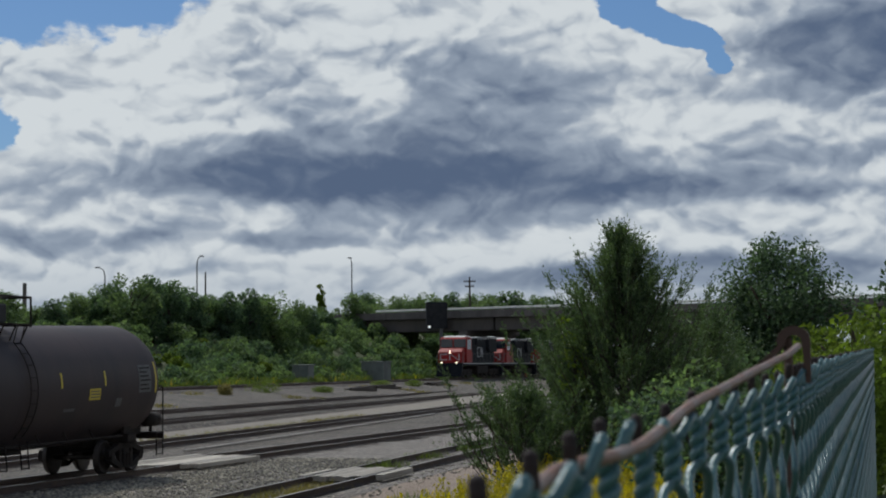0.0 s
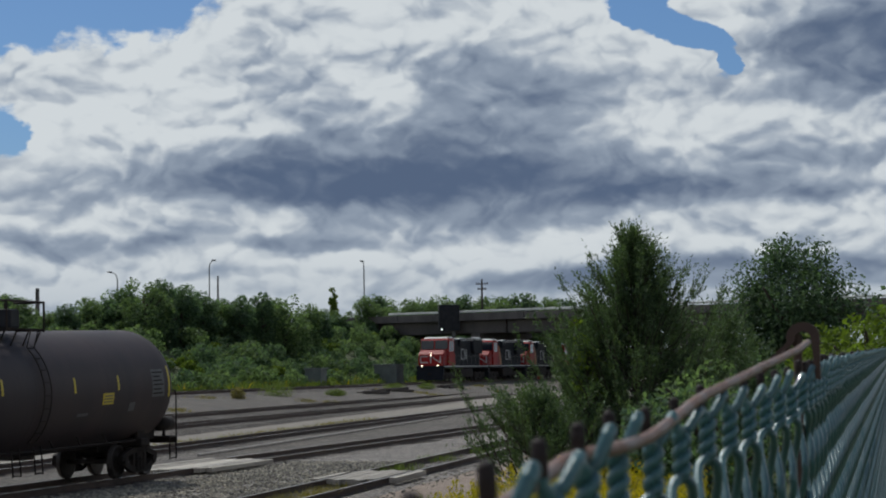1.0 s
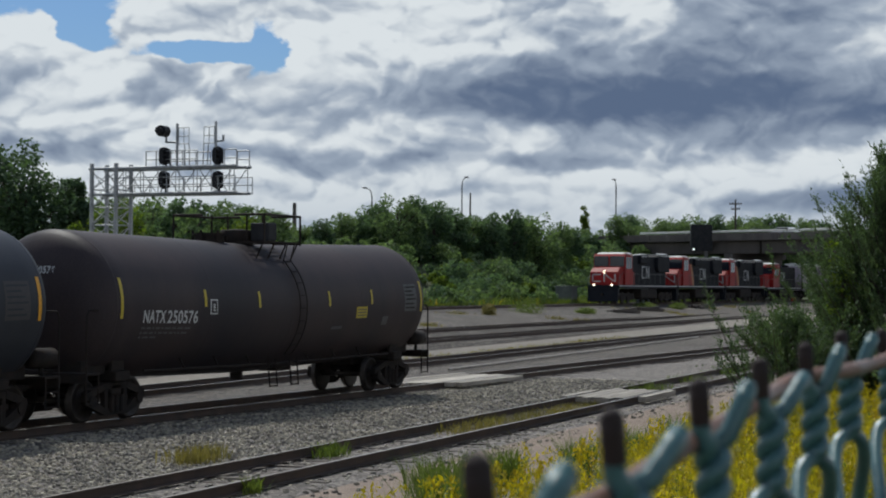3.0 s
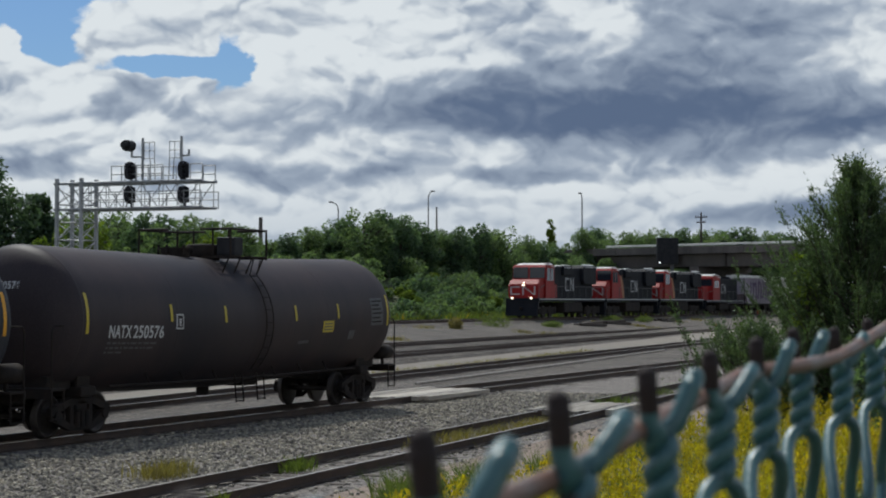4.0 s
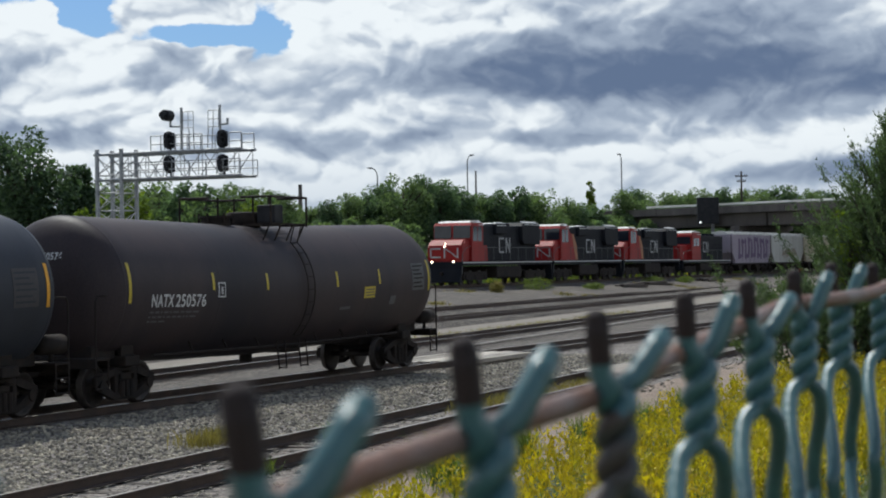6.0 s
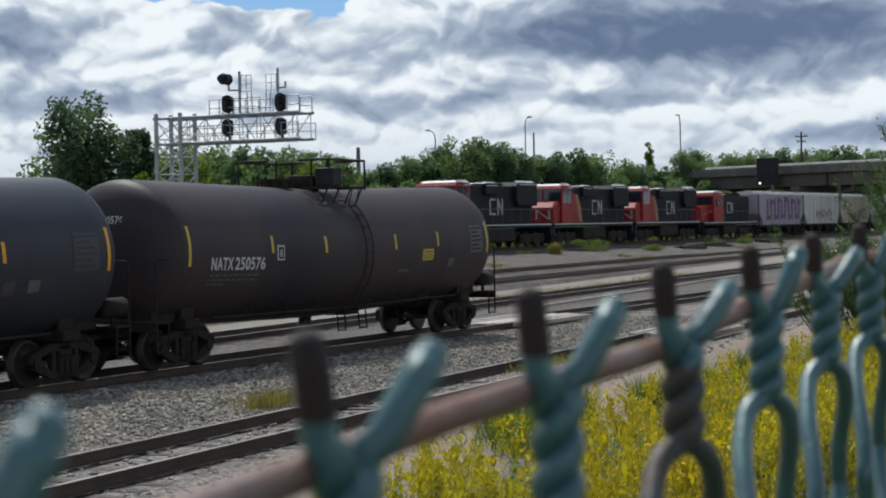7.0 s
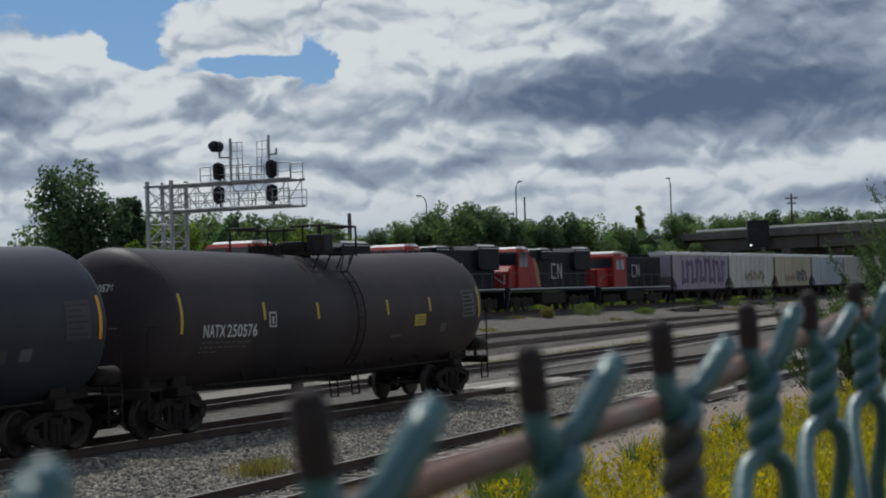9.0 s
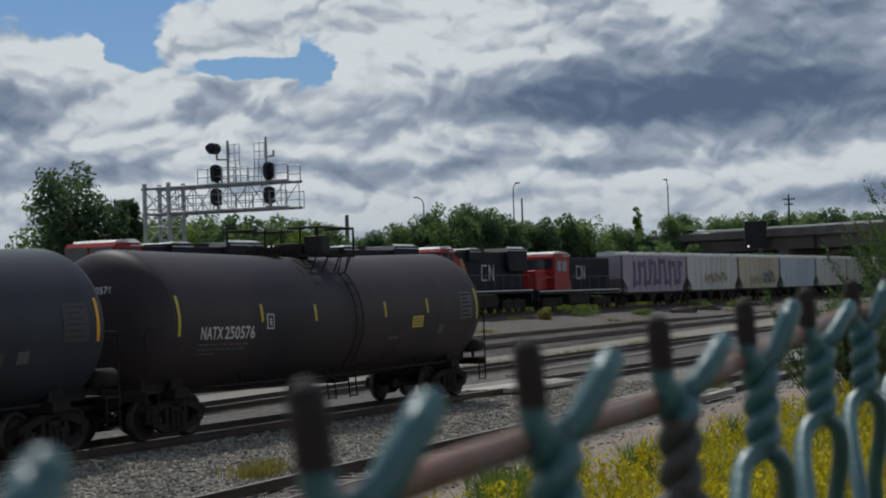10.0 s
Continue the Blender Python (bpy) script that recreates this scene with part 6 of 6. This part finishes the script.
def cedar(x, y, height, width, seed, label, n=150, name="cedar_tree"):
    """A red cedar: a leaning trunk, rising limbs and feathery sprays."""
    rng = np.random.default_rng(seed)
    g = ground_z(x, y)
    t = thing(name, label, "tree", "cedars by the fence", at=pose(x, y, g))
    bm = bmesh.new()
    tube(bm, [(0, 0, -0.2), (0.05, 0.03, height * 0.35), (-0.04, 0.05, height * 0.7), (0, 0, height * 0.97)], 0.10, 8, 0.015)
    tips = []
    for k in range(n):
        h = 0.04 + 0.93 * (k + rng.random()) / n
        reach = width / 2 * (1.02 - h) ** 1.05 * rng.uniform(0.55, 1.3) * (0.85 if h < 0.12 else 1)
        a = rng.uniform(0, 6.28)
        rise = reach * rng.uniform(0.5, 1.1) + 0.15
        p0 = np.array((0, 0, h * height * 0.93))
        p2 = p0 + np.array((reach * math.cos(a), reach * math.sin(a), rise))
        p1 = p0 * 0.5 + p2 * 0.5 + np.array((0.12 * reach * math.cos(a), 0.12 * reach * math.sin(a), -0.18 * rise))
        tube(bm, [p0, p1, p2], 0.02, 4, 0.006)
        tips.append((p0, p1, p2))
    part("trunk", bm, BARK, t, "stringy brown trunk and limbs")
    quads = []
    for p0, p1, p2 in tips:
        m = int(9 + 11 * np.linalg.norm(p2 - p0))
        for s in rng.uniform(0.2, 1.05, m):
            c = (1 - s) ** 2 * p0 + 2 * s * (1 - s) * p1 + s * s * p2
            d = (p2 - p0) / (np.linalg.norm(p2 - p0) + 1e-6) + rng.normal(0, 0.32, 3) + np.array((0, 0, 0.55))
            d /= np.linalg.norm(d)
            length = rng.uniform(0.2, 0.6)
            q = 13
            f = rng.uniform(0, 1, q)[:, None]
            o = c + d * length * f + rng.normal(0, 0.012, (q, 3))
            b = d + rng.normal(0, 0.5, (q, 3))
            b /= np.linalg.norm(b, axis=1)[:, None]
            b *= rng.uniform(0.05, 0.11, q)[:, None]
            w = np.cross(b, rng.normal(size=(q, 3)))
            w /= np.linalg.norm(w, axis=1)[:, None]
            w *= 0.013
            quads.append(np.stack([o, o + b * 0.5 + w, o + b, o + b * 0.5 - w], 1))
    leaf_mesh("crown", np.concatenate(quads), CEDARLEAF, t, "feathery dark green sprays")
    return t


cedar(44.2, -15.55, 6.5, 5.3, 1, "dark green red cedar with a feathery pointed crown", 380)
cedar(41.6, -13.7, 2.3, 4.2, 2, "low spreading juniper at the lane edge", 90)
cedar(45.5, -14.2, 3.4, 2.4, 3, "young cedar beside a taller one", 110)
cedar(47.0, -17.4, 4.3, 2.6, 4, "younger cedar behind the tall one", 120)


def thicket():
    g = lambda x, y: pose(x, y, ground_z(x, y))
    tree(61, 7.8, 6.2, DENSELEAF, "dark dense broadleaf tree by the fence line", g(69.6, -17.0), 42000, 0.075, 0.03, lobes=60, shell=0.1, group="single trees")
    tree(62, 5.6, 5.5, DENSELEAF, "dark tree with bare twigs behind the thicket", g(64.0, -22.6), 5000, 0.13, 0.1, group="single trees")
    tree(63, 2.7, 2.9, LIMELEAF, "yellow-green vine-covered shrub behind the fence", g(30.0, -21.75), 7000, 0.06, 0.02, lobes=22, group="single trees", name="shrub")
    tree(64, 2.2, 2.2, LIMELEAF, "yellow-green vine-covered shrub beside the fence", g(26.0, -21.75), 4500, 0.055, 0.02, lobes=18, group="single trees", name="shrub")
    tree(65, 2.9, 3.6, LEAF, "low green shrub in the thicket", g(37.0, -18.3), 4500, 0.07, 0.02, lobes=18, group="single trees", name="shrub")
    tree(66, 2.6, 3.2, DARKLEAF, "dark low shrub in the thicket", g(33.0, -18.8), 4500, 0.07, 0.02, lobes=18, group="single trees", name="shrub")
    tree(67, 3.0, 3.0, LIMELEAF, "yellow-green vine over the cedar's foot", g(50.0, -16.6), 3000, 0.08, 0.02, lobes=18, group="single trees", name="shrub")
    tree(68, 4.4, 1.3, LIMELEAF, "yellow-leaved vine climbing the cedar", g(43.2, -14.55), 420, 0.07, 0.55, lobes=7, group="single trees", name="shrub")
    tree(69, 3.2, 4.5, DARKLEAF, "dark shrub under the trees", g(55.0, -18.0), 4500, 0.09, 0.02, lobes=18, group="single trees", name="shrub")
    tree(70, 3.4, 5.0, DARKLEAF, "dark shrub below the overpass trees", g(82.0, -14.0), 4500, 0.12, 0.02, lobes=18, group="single trees", name="shrub")


thicket()


# ---------------------------------------------------------------- the fence at the camera
PITCH = 0.072
STRANDS = {}


FENCE_LINE = ((-0.7, -23.321), (0.154, -23.262), (0.586, -23.232), (0.75, -23.231), (1.03, -23.234), (1.25, -23.235), (8.3, -22.969))


def fence_at(s):
    """The place on the fence line s metres from the first knot, and its heading."""
    x = 0.154 + s * 0.998
    y = line(x, FENCE_LINE)
    return x, y, math.atan2(line(x + 0.04, FENCE_LINE) - line(x - 0.04, FENCE_LINE), 0.08)


def line(x, table):
    return float(np.interp(x, [a for a, _ in table], [b for _, b in table]))


TIP_Z = ((-0.6, 2.846), (0.15, 2.857), (0.586, 2.868), (0.75, 2.8685), (0.8, 2.874), (1.0, 2.877), (1.14, 2.8805), (1.25, 2.884), (1.76, 2.891), (8.3, 2.947))
WIRE_Z = ((-0.6, 2.833), (0.15, 2.842), (0.3, 2.846), (0.5, 2.856), (0.62, 2.858), (0.77, 2.870), (0.945, 2.880), (1.16, 2.891), (1.26, 2.899))


def strand(side, style, fine):
    """One zigzag wire, from its cut tip down through the twist to the ground. side: +1 swings to the right of the knot."""
    key = (side, style, fine)
    if key in STRANDS:
        return STRANDS[key]
    r = 0.0022
    lean = ((0.0072, 0.0095), (0.0088, 0.0078), (0.0040, 0.0108), (0.0078, 0.0088))[style]
    pts = []
    tip_n = 5 if fine else 2
    for k in range(tip_n):
        f = 1 - k / tip_n
        if side > 0:
            pts.append((0.003 + lean[0] * f ** 1.2, -0.004 * f - 0.002, -0.012 + (lean[1] + 0.001) * f))
        else:
            pts.append((-0.001 - 0.003 * f ** 1.3, 0.002, -0.012 + 0.0125 * f))
    turns, deep = 1.5, 0.0175
    n = 22 if fine else 6
    for k in range(n + 1):
        a = (0 if side > 0 else math.pi) + turns * 2 * math.pi * k / n
        pts.append((0.001 + 0.0019 * math.cos(a), -0.0019 * math.sin(a), -0.012 - deep * k / n))
    top = -0.012 - deep
    step = 0.035
    m = 16 if fine else 6
    go = -side  # one and a half turns: each wire leaves the twist on the other side
    for d in range(58):
        for k in range(1, m + 1):
            u = (d + k / m)
            d1 = u % 2 if u % 2 < 1 else 2 - u % 2
            w = 0.45 * math.sin(math.pi / 2 * d1) + 0.55 * d1
            shoulder = math.sqrt(max(0.0, 1 - (1 - u / 0.17) ** 2)) if u < 0.17 else 1.0
            pts.append((go * (0.0024 + 0.0325 * w), -go * 0.0031 * shoulder * math.cos(1.15 * math.pi * max(0.0, d1 - 0.08)), top - u * step))
        if d > 40:
            break
    bm = bmesh.new()
    tube(bm, pts, r, 10 if fine else 5)
    # rounded cut tip
    if fine:
        bmesh.ops.create_uvsphere(bm, u_segments=10, v_segments=6, radius=r * 0.98, matrix=Matrix.Translation(pts[0]))
    me = bpy.data.meshes.new("wire_strand")
    bm.to_mesh(me)
    bm.free()
    me.materials.append(VINYL), me.materials.append(TIPRUST)
    me.polygons.foreach_set("use_smooth", [True] * len(me.polygons))
    if side < 0:
        lim = -0.0075
        me.polygons.foreach_set("material_index", [1 if p.center.z > lim else 0 for p in me.polygons])
    STRANDS[key] = me
    return me


def fence():
    f = thing("chain_link_fence", "green vinyl chain-link fence with twisted top and rusting tension wire", "fence", kind="")
    rng = random.Random(4)
    styles = {0: 0, 1: 0, 2: 1, 3: 2, 4: 1, 5: 2, 6: 2}
    for i in range(-9, 111):
        s = i * PITCH + 0.0078
        x, y, a = fence_at(s)
        z = line(x, TIP_Z) - 0.002 + (rng.uniform(-0.0015, 0.0015) if i > 6 else 0)
        fine = s < 1.8
        tilt = rng.uniform(-0.03, 0.03) if i > 6 else 0.0
        m = Matrix.Translation((x, y, z)) @ Matrix.Rotation(a, 4, "Z") @ Matrix.Rotation(tilt, 4, "Y")
        for side in (-1, 1):
            mesh = strand(side, styles.get(i, rng.randrange(4)), fine)
            if i == 2:
                mesh = mesh.copy()
                mesh.materials.append(PEELED)
                mesh.polygons.foreach_set("material_index", [2 if p.center.z < -0.016 else p.material_index for p in mesh.polygons])
            ob = new("wire_strand", mesh)
            ob.parent, ob.matrix_basis = f, m
    # tension wire: behind the first knots, in front from the seventh on
    bm = bmesh.new()
    pts = []
    for k in range(-28, 44):
        s = k * 0.025
        x, y, a = fence_at(s)
        off = 0.0042 if s < 0.36 else 0.0042 - 0.0094 * min(1.0, (s - 0.36) / 0.05)
        wob = 0.0012 * noise.noise((s * 9, 0, 0))
        pts.append((x - math.sin(a) * off, y + math.cos(a) * off, line(x, WIRE_Z) + wob))
    tube(bm, pts, 0.0022, 10)
    part("tension_wire", bm, RUSTWIRE, f, "rusting grey tension wire", True)
    # posts behind the mesh, and the thin rusty stretcher bar with its rounded plate
    rust = surface("rusty brown steel", (0.085, 0.045, 0.032), (0.055, 0.033, 0.027), 0.7, 0.2, 20, 90, 0.3)
    for s in (-0.65, 3.0, 6.0):
        x, y, a = fence_at(s)
        bm = bmesh.new()
        rod(bm, (x, y + 0.045, ground_z(x, y) - 0.3), (x, y + 0.045, line(x, TIP_Z) - 0.06), 0.024, 14)
        part("post", bm, rust, f, "rusty brown steel post")
    x, y, a = fence_at(1.10)
    top = line(x, WIRE_Z) + 0.004
    bm = bmesh.new()
    rod(bm, (x + 0.006, y + 0.004, ground_z(x, y) + 0.1), (x + 0.006, y + 0.004, top), 0.003, 8)
    bar = part("stretcher_bar", bm, rust, f, "thin rusty stretcher bar")
    bm = bmesh.new()
    arc = [math.pi * (k / 12 * 1.15 - 0.05) for k in range(13)]
    outline = [(0.0110, -0.03)] + [(0.0110 * math.cos(b), 0.0100 * math.sin(b) - 0.002) for b in arc] + [(-0.030, -0.030), (-0.034, -0.026)][::-1]
    outline += [(0.0052 * math.cos(b), 0.0046 * math.sin(b) - 0.003) for b in arc[::-1]] + [(0.0078, -0.03)]
    v0 = [bm.verts.new((x, y - u, top + w)) for u, w in outline]
    v1 = [bm.verts.new((x + 0.006, y - u, top + w)) for u, w in outline]
    bm.faces.new(v0), bm.faces.new(v1[::-1])
    for k in range(len(outline)):
        bm.faces.new((v0[k], v0[(k + 1) % len(outline)], v1[(k + 1) % len(outline)], v1[k]))
    bmesh.ops.recalc_face_normals(bm, faces=bm.faces[:])
    part("end_plate", bm, rust, bar, "rounded brown end plate")


fence()


def butterfly():
    """A white butterfly that crosses before the tank car."""
    t = thing("butterfly", "small white butterfly in flight over the yard", "butterfly")
    bm = bmesh.new()
    tube(bm, [(-0.012, 0, 0), (0.0, 0, 0.001), (0.014, 0, 0)], 0.0025, 6, 0.0012)
    part("body", bm, DULL, t, "thin dark body")
    for s in (-1, 1):
        bm = bmesh.new()
        pts = [(0.012, 0.002), (0.016, 0.022), (0.006, 0.030), (-0.003, 0.024), (-0.012, 0.024), (-0.014, 0.010), (-0.006, 0.002)]
        a = [bm.verts.new((x, s * y, 0.6 * y)) for x, y in pts]
        b = [bm.verts.new((x, s * y, 0.6 * y + 0.001)) for x, y in pts]
        bm.faces.new(a), bm.faces.new(b[::-1])
        for k in range(7):
            bm.faces.new((a[k], a[(k + 1) % 7], b[(k + 1) % 7], b[k]))
        bmesh.ops.recalc_face_normals(bm, faces=bm.faces[:])
        part("wing", bm, WHITE, t, "white wing")
    rows = []
    for time, az, el in ((0, -40, 0.0), (1.5, 4, -0.5), (2.0, 16.5, -0.8), (2.3, 24.5, -1.0), (2.4, 28.4, -1.3), (2.5, 32.96, -1.56), (2.6, 38, -1.5), (3.2, 62, -1.0), (10, 150, 0.0)):
        a, far = radians(az), 7.0
        rows.append((time, pose(far * math.cos(a), -23.35 + far * math.sin(a), 2.88 + far * math.tan(radians(el)), 0, 0, az + 70)))
    MOVING.append((t, "fly", rows, 0))


butterfly()


# ---------------------------------------------------------------- motion of the train and the cars
def gone(t):
    """How far the train has come after t seconds; at an even speed."""
    return 12.54 * t


def motions():
    steps = [k / 2 for k in range(21)]
    road_turn = math.degrees(math.atan2(BRIDGE_U.y, BRIDGE_U.x))
    for ob, how, a, r in MOVING:
        if how == "roll":
            walk(ob, [(t, pose(FRONT + a - gone(t), MAIN_Y, MAIN_Z)) for t in steps])
        elif how == "drive":
            rows = []
            for t in steps:
                p = Vector((254.3, 56.1, 0)) - BRIDGE_U * (a - r * t) + Vector((-0.9075, 0.42, 0)) * 2.3
                rows.append((t, pose(p.x, p.y, 9.37, 0, 0, road_turn)))
            walk(ob, rows)
        elif how == "fly":
            walk(ob, a)
        elif how == "spin":
            walk(ob, [(k / 30, pose(a, 0, r, 0, -math.degrees(gone(k / 30) / r), 0)) for k in range(301)])
        elif how == "carwheel":
            walk(ob, [(k / 30, pose(a[0], a[1], r, 0, 80.0 * k, 0)) for k in range(301)])


motions()
